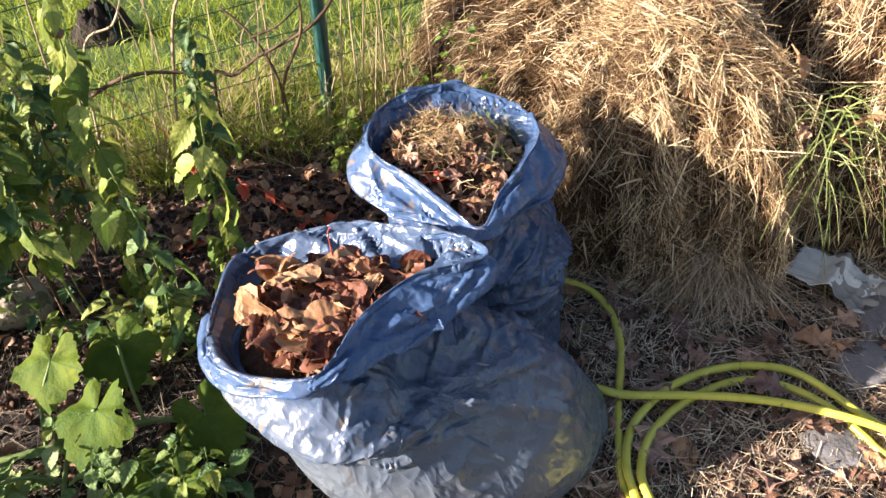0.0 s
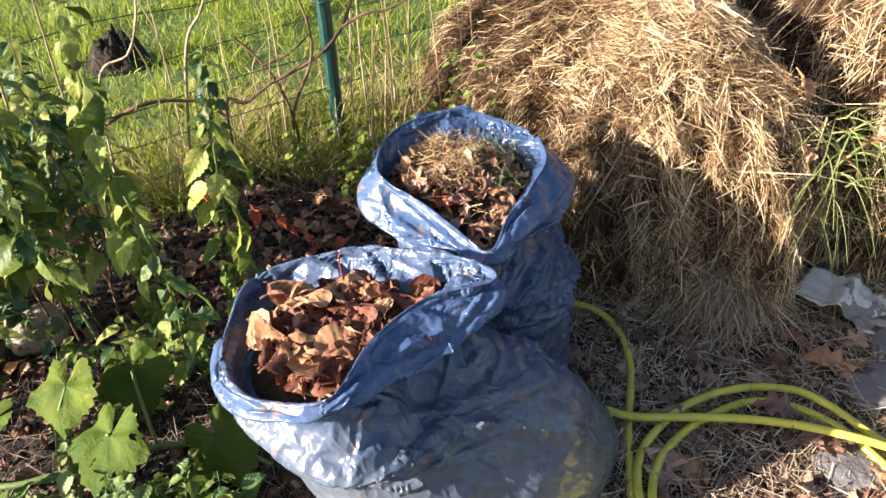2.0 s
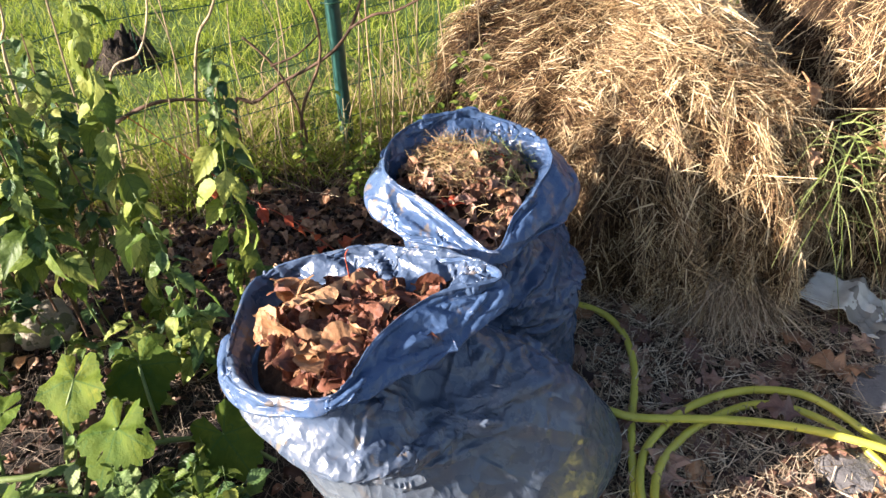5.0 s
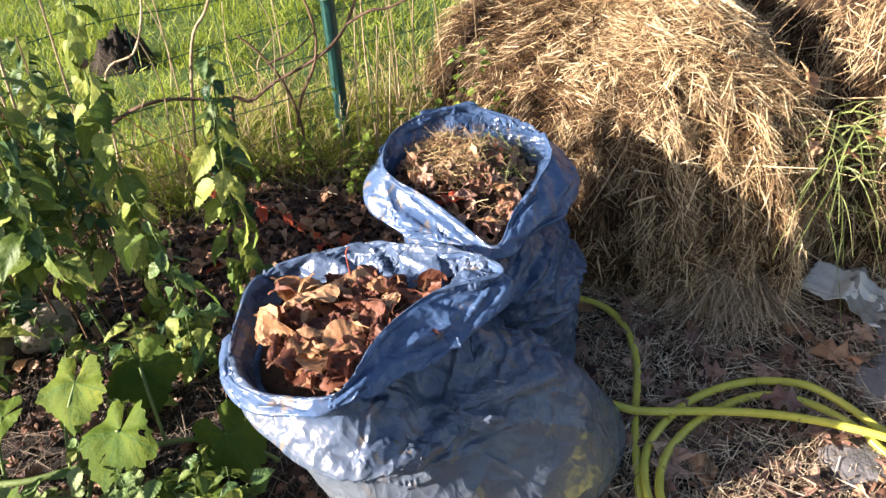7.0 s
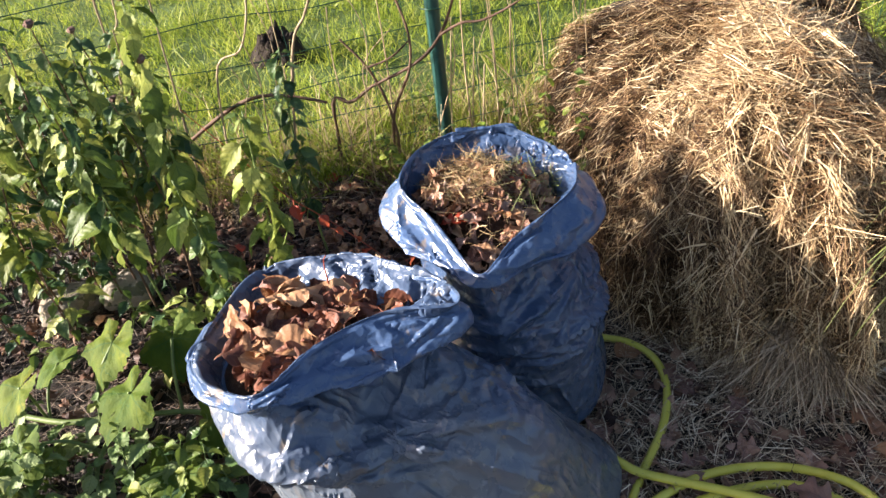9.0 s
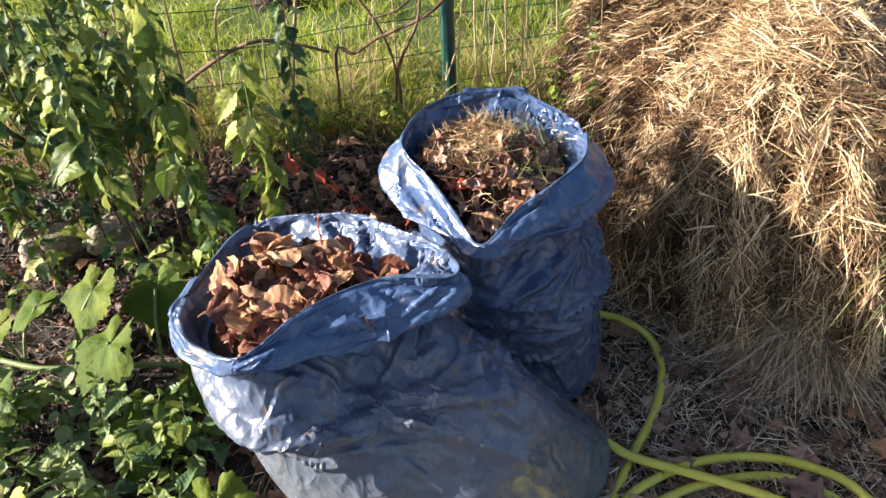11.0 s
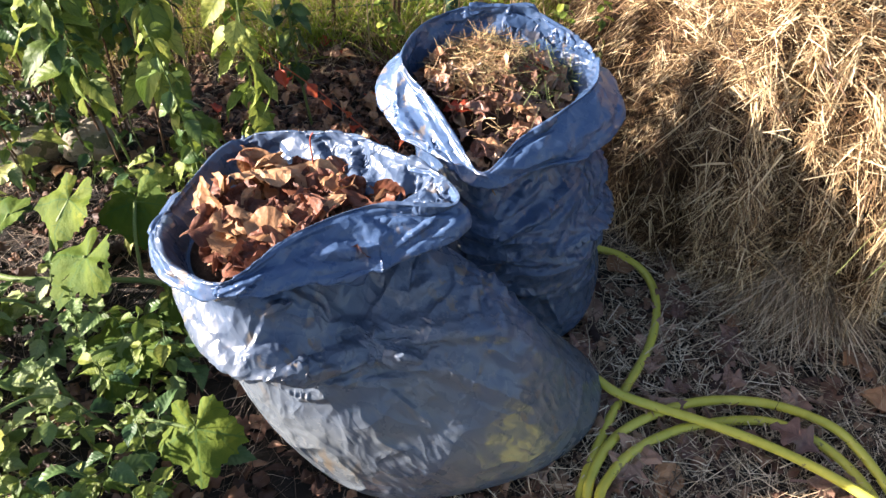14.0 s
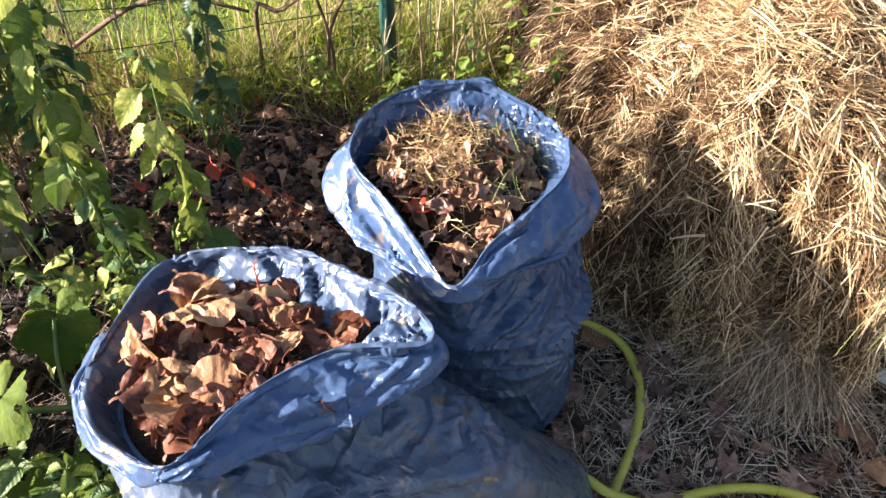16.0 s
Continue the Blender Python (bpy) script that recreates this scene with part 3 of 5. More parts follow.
def crease_film(rows, creases, grip):
    """Presses straight sharp creases into the film between two places (degrees round, share of the rows): a steep and a gentle flank."""
    m, n = rows.shape[:2]
    rows = rows.copy()
    for t0, r0, t1, r1, wide, amp, steep in creases:
        nor = unit(np.cross(np.roll(rows, -1, 1) - np.roll(rows, 1, 1), np.gradient(rows, axis=0)))
        ja, jb = int(np.clip(r0, 0, 1) * (m - 1)), int(np.clip(r1, 0, 1) * (m - 1))
        ia, ib = int(t0 / 360 * n) % n, int(t1 / 360 * n) % n
        a, b = rows[ja, ia], rows[jb, ib]
        ab = b - a
        lg = float(np.linalg.norm(ab))
        if lg < 0.01:
            continue
        mid = nor[(ja + jb) // 2, int((t0 + t1) / 720 * n) % n]
        side = unit(np.cross(ab, mid))
        rel = rows - a
        u = rel @ ab / (lg * lg)
        v = rel @ side
        out = rel @ mid
        w = np.where(v > 0, wide, wide * steep)
        tent = np.maximum(0, 1 - np.abs(v) / w) * np.clip(1.1 - np.abs(u - 0.5) * 2, 0, 1) ** 0.7 * (np.abs(out) < 0.05) * ((nor @ mid) > 0.2)
        rows += nor * (amp * tent * grip)[..., None]
    return rows


def random_creases(seed, count, turns, span, row_lo, row_hi, amp, wide=(0.008, 0.024)):
    rc = random.Random(seed)
    out = []
    for _ in range(count):
        t, q, d = rc.uniform(*turns), rc.uniform(row_lo, row_hi), rc.uniform(*span)
        out.append((t, q, t + d, q + rc.gauss(0, 0.07) + 0.0006 * d * rc.choice((-1, 1)), rc.uniform(*wide), rc.uniform(0.35, 1.0) * amp * rc.choice((1, 1, 1, -1)), rc.uniform(0.15, 0.6)))
    return out


def build_bag(label, loops, per, seed, over, own_folds, n, taut=0.0, soft=0.004, spans=5, body_mat=None, creases=(), facets=(0.16, 0.14)):
    """A filled bag lofted through loops from the base to the rim and down the outer cuff, pressed into folds, then crumpled."""
    per = [int(q * 1.35) for q in per]
    rim_row = sum(per[:spans])
    rows = loft(loops, per)
    m = len(rows)
    nor = unit(np.cross(np.roll(rows, -1, 1) - np.roll(rows, 1, 1), np.gradient(rows, axis=0)))
    off = np.zeros((m, n))
    rim = rim_row / (m - 1)
    for f in own_folds:
        press_fold(rows, off, *f)
    for j in range(m):
        for i in range(n):
            p = rows[j, i]
            off[j, i] += soft * noise.noise((p[0] * 8, p[1] * 8, p[2] * 8 + 5))
    turn = np.degrees(np.linspace(0, 2 * np.pi, n, endpoint=False))[None]
    row = np.linspace(0, 1, m)[:, None]
    fade = np.minimum(1.0, np.arange(m) / 8)[:, None]
    rows = rows + nor * (off * fade)[..., None]
    calm = 1 - taut * np.exp(-(((turn - 262 + 180) % 360 - 180) / 50) ** 2) * np.exp(-((row - 0.36) / 0.20) ** 2)
    upper = 1 / (1 + np.exp(-(row - rim + 0.05) / 0.02))
    over_u = (over[0] * (1 - upper) + over[2] * upper) * calm
    over_v = (over[1] * (1 - upper) + over[3] * upper) * calm
    rows = crumple(rows, over_u, over_v, 0.018, 0.009, seed, (0.12 * upper)[..., None])
    grip = np.where(np.abs(np.arange(m) - rim_row) < 3, 0.35, 1.0)[:, None]
    rows = crease_film(rows, creases, grip)
    rows[..., 2] = np.maximum(rows[..., 2], 0.002)
    bag = thing("refuse_bag", None, label, "bag", "refuse bags")
    lo = rows[:rim_row + 1]
    base = np.vstack([lo.reshape(-1, 3), lo[0].mean(0)[None]])
    f = grid_faces(n, rim_row + 1, True).tolist()
    f += [[(i + 1) % n, i, len(base) - 1] for i in range(n)]
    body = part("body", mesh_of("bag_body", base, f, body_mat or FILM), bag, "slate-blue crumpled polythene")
    cuff_ob = part("folded_rim", mesh_of("bag_rim", rows[rim_row:].reshape(-1, 3), grid_faces(n, m - rim_row, True), BRIGHT_RIM_FILM), bag, "rim folded outwards")
    for o, share in ((body, facets[0]), (cuff_ob, facets[1])):
        # film lies in flat facets with narrow creases between them
        dec = o.modifiers.new("facets", 'DECIMATE')
        dec.ratio = share
        sub = o.modifiers.new("finer", 'SUBSURF')
        sub.subdivision_type = 'SIMPLE'
        sub.levels = sub.render_levels = 2
        smo = o.modifiers.new("round_creases", 'SMOOTH')
        smo.factor, smo.iterations = 0.5, 1
        sol = o.modifiers.new("thickness", 'SOLIDIFY')
        sol.thickness = 0.0012
        sol.offset = -1
    return bag


N = 390
rw = random.Random(14)
WRINKLES = []
for k in range(26):
    at, long, row = rw.uniform(-150, 20), rw.uniform(22, 70), 0.12 + 0.50 * (k + rw.random()) / 26
    WRINKLES.append((at, row, at + long, row + rw.uniform(-0.035, 0.035), rw.uniform(0.014, 0.026), rw.uniform(0.009, 0.018), rw.uniform(0.2, 0.5)))
REAR_DEG = (-84, -62, -30, 5, 40, 64, 96, 135, 168, 200, 232, 256)
REAR_RIM = ring([(0.288, 0.760, 0.430), (0.330, 0.830, 0.452), (0.378, 0.900, 0.466), (0.412, 0.985, 0.470), (0.384, 1.065, 0.476), (0.325, 1.095, 0.494),
                 (0.250, 1.105, 0.510), (0.152, 1.066, 0.507), (0.100, 0.990, 0.494), (0.108, 0.918, 0.482), (0.172, 0.862, 0.464), (0.232, 0.806, 0.444)], REAR_DEG, N)
REAR_OUT = (0.012, 0.042, 0.058, 0.054, 0.026, 0.018, 0.014, 0.016, 0.024, 0.042, 0.056, 0.034)
REAR_DROP = (0.016, 0.040, 0.056, 0.056, 0.050, 0.046, 0.042, 0.045, 0.052, 0.060, 0.056, 0.026)
REAR = [
    loop(N, 0.30, 0.955, 0.150, 0.150, 0.004, square=2.6),
    loop(N, 0.30, 0.950, 0.172, 0.168, 0.030, square=2.5),
    loop(N, 0.295, 0.945, 0.165, 0.165, 0.14, square=2.3),
    loop(N, 0.29, 0.945, 0.160, 0.165, 0.27, square=2.2, tilt=(0, 0.1)),
    offset_ring(REAR_RIM, (-0.004, -0.010, -0.024, -0.034, -0.034, -0.034, -0.030, -0.026, -0.018, -0.014, -0.012, -0.006), [0.062] * 12, REAR_DEG),
    offset_ring(REAR_RIM, [-0.004] * 12, [0.006] * 12, REAR_DEG),
    REAR_RIM,
    offset_ring(REAR_RIM, [q * 0.6 for q in REAR_OUT], [q * 0.45 for q in REAR_DROP], REAR_DEG),
    offset_ring(REAR_RIM, REAR_OUT, REAR_DROP, REAR_DEG),
    offset_ring(REAR_RIM, [q - 0.004 - 0.35 * q for q in REAR_OUT], [q * 1.16 for q in REAR_DROP], REAR_DEG),
]
build_bag("slate-blue refuse bag filled with garden clippings, rim folded outwards", REAR, [4, 14, 20, 26, 16, 4, 8, 12, 4], 5, (0.014, 0.040, 0.008, 0.008), (
    (-150, 0.90, -88, 0.98, 0.030, 0.010), (-76, 0.985, -20, 0.90, 0.035, 0.012), (35, 0.78, 75, 0.86, 0.02, 0.014), (20, 0.76, 48, 0.90, 0.02, 0.016), (100, 0.78, 150, 0.84, 0.02, 0.010),
    ) + tuple(WRINKLES), N, spans=6, creases=random_creases(1, 80, (-170, 40), (8, 45), 0.10, 0.62, 0.010) + random_creases(2, 90, (-180, 180), (10, 44), 0.72, 1.0, 0.009, (0.012, 0.040)))

FRONT_DEG = (-97, -60, -25, 8, 30, 61, 95, 138, 162, 187, 206, 233)
FRONT_RIM = ring([(0.053, 0.436, 0.458), (0.108, 0.524, 0.474), (0.185, 0.598, 0.480), (0.284, 0.630, 0.484), (0.248, 0.684, 0.478), (0.155, 0.728, 0.466),
                  (0.055, 0.766, 0.446), (-0.100, 0.748, 0.412), (-0.132, 0.650, 0.404), (-0.128, 0.560, 0.404), (-0.098, 0.500, 0.410), (-0.028, 0.453, 0.430)], FRONT_DEG, N)
FRONT_OUT = (0.014, 0.058, 0.074, 0.022, 0.014, 0.016, 0.014, 0.012, 0.012, 0.014, 0.014, 0.010)
FRONT_DROP = (0.020, 0.046, 0.052, 0.044, 0.042, 0.040, 0.036, 0.032, 0.030, 0.032, 0.032, 0.024)
FRONT_IN = (-0.010, -0.012, -0.020, -0.085, -0.085, -0.060, -0.030, -0.026, -0.030, -0.030, -0.026, -0.014)
FRONT = [
    loop(N, 0.292, 0.622, 0.228, 0.140, 0.004, rot=32, square=2.3),
    loop(N, 0.290, 0.620, 0.252, 0.160, 0.030, rot=32, square=2.3, bumps=((32, 10, 0.012, 0),)),
    loop(N, 0.222, 0.592, 0.248, 0.172, 0.15, rot=16, square=2.25),
    loop(N, 0.152, 0.578, 0.240, 0.158, 0.285, rot=0, square=2.2, bumps=((14, 14, 0.008, 0.01), (-40, 34, -0.062, -0.010))),
    loop(N, 0.096, 0.580, 0.224, 0.168, 0.346, rot=2, tilt=(0.10, 0), bumps=((-32, 36, -0.110, -0.026), (45, 32, -0.03, 0.0), (8, 14, -0.022, 0.010))),
    offset_ring(FRONT_RIM, FRONT_IN, [0.050] * 12, FRONT_DEG),
    offset_ring(FRONT_RIM, [-0.004] * 12, [0.006] * 12, FRONT_DEG),
    FRONT_RIM,
    offset_ring(FRONT_RIM, [q * 0.6 for q in FRONT_OUT], [q * 0.45 for q in FRONT_DROP], FRONT_DEG),
    offset_ring(FRONT_RIM, FRONT_OUT, FRONT_DROP, FRONT_DEG),
    offset_ring(FRONT_RIM, [q - 0.004 - 0.35 * q for q in FRONT_OUT], [q * 1.16 for q in FRONT_DROP], FRONT_DEG),
]
build_bag("slate-blue refuse bag heaped with dry leaves, slumped and muddy", FRONT, [4, 14, 22, 24, 12, 10, 4, 8, 12, 4], 9, (0.012, 0.014, 0.008, 0.008), (
    (-140, 0.53, -92, 0.515, 0.020, 0.012, 0.3), (-130, 0.50, -84, 0.475, 0.020, 0.012, 0.3), (-118, 0.55, -70, 0.50, 0.022, 0.014, 0.3), (-150, 0.47, -104, 0.44, 0.016, 0.008, 0.3), (-110, 0.47, -62, 0.43, 0.020, 0.011, 0.3),
    (-12, 0.55, 20, 0.09, 0.05, 0.014, 1.0), (-35, 0.54, -8, 0.22, 0.03, 0.012, 0.8), (-22, 0.57, 6, 0.36, 0.025, 0.014, 0.7), (-45, 0.54, -25, 0.40, 0.024, 0.013, 0.7), (-70, 0.52, -40, 0.42, 0.024, 0.012, 0.7), (-60, 0.56, -20, 0.50, 0.02, 0.012, 0.5),
    (-75, 0.90, -20, 0.97, 0.03, 0.006, 0.6), (-40, 0.86, 0, 0.94, 0.03, 0.006, 0.6),
    (60, 0.68, 88, 0.77, 0.02, 0.014), (88, 0.67, 110, 0.78, 0.02, 0.016), (30, 0.68, 50, 0.78, 0.025, 0.014), (130, 0.69, 140, 0.78, 0.02, 0.014), (-150, 0.47, -60, 0.45, 0.03, 0.005), (-150, 0.34, -70, 0.32, 0.03, 0.005)), N, 0.7, spans=7, body_mat=DUSTY_FILM, creases=random_creases(3, 46, (-170, 40), (6, 30), 0.10, 0.60, 0.0022) + random_creases(4, 54, (-110, 20), (8, 30), 0.34, 0.58, 0.011, (0.010, 0.028))
          + random_creases(5, 80, (-180, 180), (10, 40), 0.66, 1.0, 0.010, (0.012, 0.040)) + random_creases(6, 26, (-92, 14), (16, 50), 0.80, 1.0, 0.007))


def build_fill(name, label, edge, rise, dome, mat):
    """The packed content: a rough dome inside the bag's wall."""
    n, k = len(edge), 14
    mid = edge.mean(0)
    v = []
    for j in range(k):
        q = j / (k - 1)
        for e in edge:
            p = mid + (e - mid) * 0.95 * q
            v.append((p[0], p[1], p[2] + rise + dome * (1 - q * q) + 0.012 * noise.noise((p[0] * 18, p[1] * 18, 2.0))))
    lower = [tuple(mid + (e - mid) * 0.8 - np.array([0, 0, 0.06])) for e in edge]
    return thing(name, mesh_of(name, np.array(v + lower), grid_faces(n, k + 1, True), mat), label, "garden waste", kind="stuff")


build_fill("leaf_mulch", "dark crushed dry leaves filling the slumped bag", FRONT[5][::6], 0.005, 0.024, MULCH)
build_fill("clippings_fill", "dark rotting garden clippings filling the upright bag", REAR[4][::6], 0.012, 0.030, MULCH)

# dry leaves heaped in the slumped bag
RUST_LEAF = organic("dry_rust_leaf", [(0.038, 0.014, 0.010), (0.085, 0.029, 0.018), (0.155, 0.056, 0.032), (0.25, 0.110, 0.062)], 24, 0.55, "object", 0.6, 90, 0.14, 0.55,
                    veins=((0.30, 0.15, 0.08), 6.0, 3.0, 0.035, 0.22))
SHAPES = (("ovate", 0.090, 0.062, 0.35, 0.9, 0.0, 0.30, 1, 0.3), ("round", 0.062, 0.060, 0.10, 0.3, 0.3, 0.16, 2, 0.4), ("ovate", 0.105, 0.070, 0.70, 1.3, 0.0, 0.34, 3, 0.25),
          ("lance", 0.095, 0.042, 0.80, 1.0, 0.0, 0.30, 4, 0.2), ("ovate", 0.080, 0.058, 0.2, -1.2, 0.5, 0.28, 5, 0.3), ("round", 0.070, 0.064, 0.5, 1.4, 0.0, 0.34, 6, 0.5),
          ("ovate", 0.110, 0.080, 0.15, 0.5, 0.2, 0.22, 7, 0.25))
DRY_SET = [leaf_mesh("dry_leaf", kd, ln, wd, DRY_LEAF, fo * 0.6, cu * 0.45, cp, cr * 0.9, sd, st * 0.4, 15, loose=True) for kd, ln, wd, fo, cu, cp, cr, sd, st in SHAPES]
RUST_SET = [leaf_mesh("dry_leaf", kd, ln, wd, RUST_LEAF, fo * 0.55, cu * 0.4, cp, cr * 1.1, sd + 20, st * 0.4, 15, loose=True) for kd, ln, wd, fo, cu, cp, cr, sd, st in SHAPES]


def scatter_dry(count):
    r = np.random.default_rng(21)
    for k in range(count):
        e = FRONT[5][r.integers(N)]
        q = math.sqrt(r.uniform(0, 1)) * (0.88 if e[0] > 0.06 else 0.76)
        x, y = 0.066 + (e[0] - 0.066) * q, 0.595 + (e[1] - 0.595) * q
        z = 0.396 - 0.06 * (y - 0.588) + 0.016 * (1 - q * q) + 0.024 * (k / count) + r.uniform(0, 0.006)
        tan = r.random() < (0.20 + 0.35 * (x < 0.02))
        thing("dry_leaf", (DRY_SET if tan else RUST_SET)[r.integers(7)], "curled pale tan dry leaf heaped in the slumped bag" if tan else "crumpled rust-brown dry leaf heaped in the slumped bag",
              "dry leaf", "dry leaves in the bag", m=lay(x, y, z, r.uniform(0, 360), r.normal(0, 30), r.normal(0, 30), r.uniform(0.42, 0.95)))
    for k in range(46):        # the low side under the inner flap
        x, y = r.uniform(0.075, 0.185), r.uniform(0.545, 0.680)
        thing("dry_leaf", RUST_SET[r.integers(7)], "crumpled rust-brown dry leaf heaped in the slumped bag", "dry leaf", "dry leaves in the bag",
              m=lay(x, y, 0.420 + 0.0006 * k, r.uniform(0, 360), r.normal(0, 24), r.normal(0, 24), r.uniform(0.45, 0.85)))
    # the large pale leaves on top
    for x, y, z, yaw, tilt, roll, k, sz in ((-0.058, 0.580, 0.412, 250, 20, 52, 2, 0.85), (0.010, 0.512, 0.412, 20, -14, 8, 1, 1.0), (0.050, 0.550, 0.418, 80, 6, -8, 1, 1.05), (-0.005, 0.640, 0.420, 120, 14, 16, 0, 1.1),
                                           (0.100, 0.660, 0.420, 70, -20, 10, 4, 0.9), (0.0, 0.545, 0.414, 300, 10, 18, 6, 0.7), (0.105, 0.600, 0.414, 150, -10, 12, 3, 1.0)):
        thing("dry_leaf", DRY_SET[k], "large pale tan dry leaf on top of the heaped bag", "dry leaf", "dry leaves in the bag", m=lay(x, y, z + 0.028, yaw, tilt, roll, sz))
    thing("dry_leaf", RUST_SET[0], "crumpled rust-brown dry leaf heaped in the slumped bag", "dry leaf", "dry leaves in the bag", m=lay(0.045, 0.690, 0.420, 60, 24, 0, 1.0))


scatter_dry(190)
thing("twig", tube("twig", [(0.050, 0.690, 0.415), (0.049, 0.694, 0.445), (0.046, 0.70, 0.480), (0.052, 0.702, 0.492)], 0.0014, RED_LEAF, 5, 12, 0.3), "thin red twig sticking up from the dry leaves", "twig")

# leaves and clippings in the upright bag
LITTER_SET = [leaf_mesh("fallen_leaf", kd, ln, wd, LITTER_LEAF, fo, cu, cp, cr, sd, st, loose=True) for kd, ln, wd, fo, cu, cp, cr, sd, st in (
    ("ovate", 0.060, 0.042, 0.4, 1.0, 0.0, 0.35, 11, 0.3), ("lobed", 0.075, 0.058, 0.3, 0.9, 0.2, 0.32, 12, 0.3), ("round", 0.050, 0.046, 0.2, 0.8, 0.3, 0.30, 13, 0.3),
    ("lance", 0.070, 0.028, 0.7, 1.2, 0.0, 0.30, 14, 0.2), ("lobed", 0.085, 0.066, 0.6, 1.4, 0.0, 0.40, 15, 0.3))]
WET_SMALL = [leaf_mesh("dead_leaf", kd, ln, wd, WET_LEAF, 0.3, 0.8, 0.1, 0.3, sd, 0.3, loose=True, nl=12) for kd, ln, wd, sd in (
    ("ovate", 0.055, 0.036, 91), ("lobed", 0.065, 0.050, 92), ("ovate", 0.048, 0.034, 93), ("round", 0.044, 0.040, 94))]
RED_SET = [leaf_mesh("red_leaf", kd, ln, wd, RED_LEAF, 0.3, 0.6, 0.1, 0.2, sd, 0.4, loose=True) for kd, ln, wd, sd in (("ovate", 0.05, 0.034, 16), ("lobed", 0.06, 0.05, 17))]


def scatter_rear():
    r = np.random.default_rng(31)
    for k in range(150):
        e, q = REAR[4][r.integers(N)], math.sqrt(r.uniform(0, 1)) * 0.90
        x, y = 0.255 + (e[0] - 0.255) * q, 0.945 + (e[1] - 0.945) * q
        if x < 0.25 and y > 0.95 and r.random() < 0.5:
            continue
        z = 0.418 - 0.14 * (x - 0.255) + 0.16 * (y - 0.945) + 0.040 * (1 - q * q) + r.uniform(0, 0.018)
        red = r.random() < 0.06
        me = RED_SET[r.integers(2)] if red else (WET_SMALL if r.random() < 0.55 else LITTER_SET)[r.integers(3 if k % 2 else 4)]
        thing("red_leaf" if red else "dead_leaf", me, "small red leaf among clippings in the bag" if red else "curled brown dead leaf among clippings in the bag",
              "leaf", "leaves in the upright bag", m=lay(x, y, z, r.uniform(0, 360), r.normal(0, 25), r.normal(0, 25), r.uniform(0.55, 0.95)))
    for x, y, z, sz, k in ((0.215, 1.015, 0.485, 0.62, 0), (0.155, 0.925, 0.470, 0.55, 4), (0.285, 0.82, 0.440, 0.6, 3), (0.31, 0.90, 0.455, 0.6, 2)):
        thing("dead_leaf", DRY_SET[k], "pale tan leaf lying on clippings in the bag", "leaf", "leaves in the upright bag", m=lay(x, y, z, 300 * x, 15, 12, sz))
    for name, n, cx, cy, rx, ry, mat, lo, hi, label in (
            ("grass_clippings", 1000, 0.215, 0.985, 0.070, 0.080, CLIPPING, 0.012, 0.055, "tangled yellow grass clippings heaped in the bag"),
            ("twig_clippings", 150, 0.255, 0.950, 0.110, 0.125, CLIPPING, 0.012, 0.055, "thin twig clippings scattered in the bag"),
            ("grey_clippings", 120, 0.325, 0.995, 0.060, 0.080, PALE_GRASS, 0.015, 0.06, "dull grey-green clippings heaped in the bag")):
        a, q = r.uniform(0, 2 * np.pi, n), np.sqrt(r.uniform(0, 1, n))
        x, y = cx + rx * q * np.cos(a), cy + ry * q * np.sin(a)
        far = ((x - 0.285) / 0.15) ** 2 + ((y - 0.945) / 0.16) ** 2
        z = 0.424 - 0.14 * (x - 0.255) + 0.16 * (y - 0.945) + 0.040 * (1 - np.minimum(far, 1.2)) + r.uniform(0, 0.028, n)
        yaw, up = r.uniform(0, 2 * np.pi, n), r.normal(0.10, 0.40, n)
        d = np.stack([np.cos(yaw) * np.cos(up), np.sin(yaw) * np.cos(up), np.sin(up)], 1)
        side = unit(np.cross(d, r.normal(size=(n, 3))))
        length = r.uniform(lo, hi, n)
        thing(name, ribbons(name, np.stack([x, y, z], 1) - d * length[:, None] * 0.5, d, side, length, r.uniform(0.0007, 0.0017, n), r.normal(0, 0.011, (n, 3)), mat, 4), label, "clippings", kind="stuff")


scatter_rear()

# ---- hay heaps ----
def heap_height(d, top, soft=0.075):
    return top * (1 - np.exp(-(np.maximum(d, 0) / soft) ** 0.62))


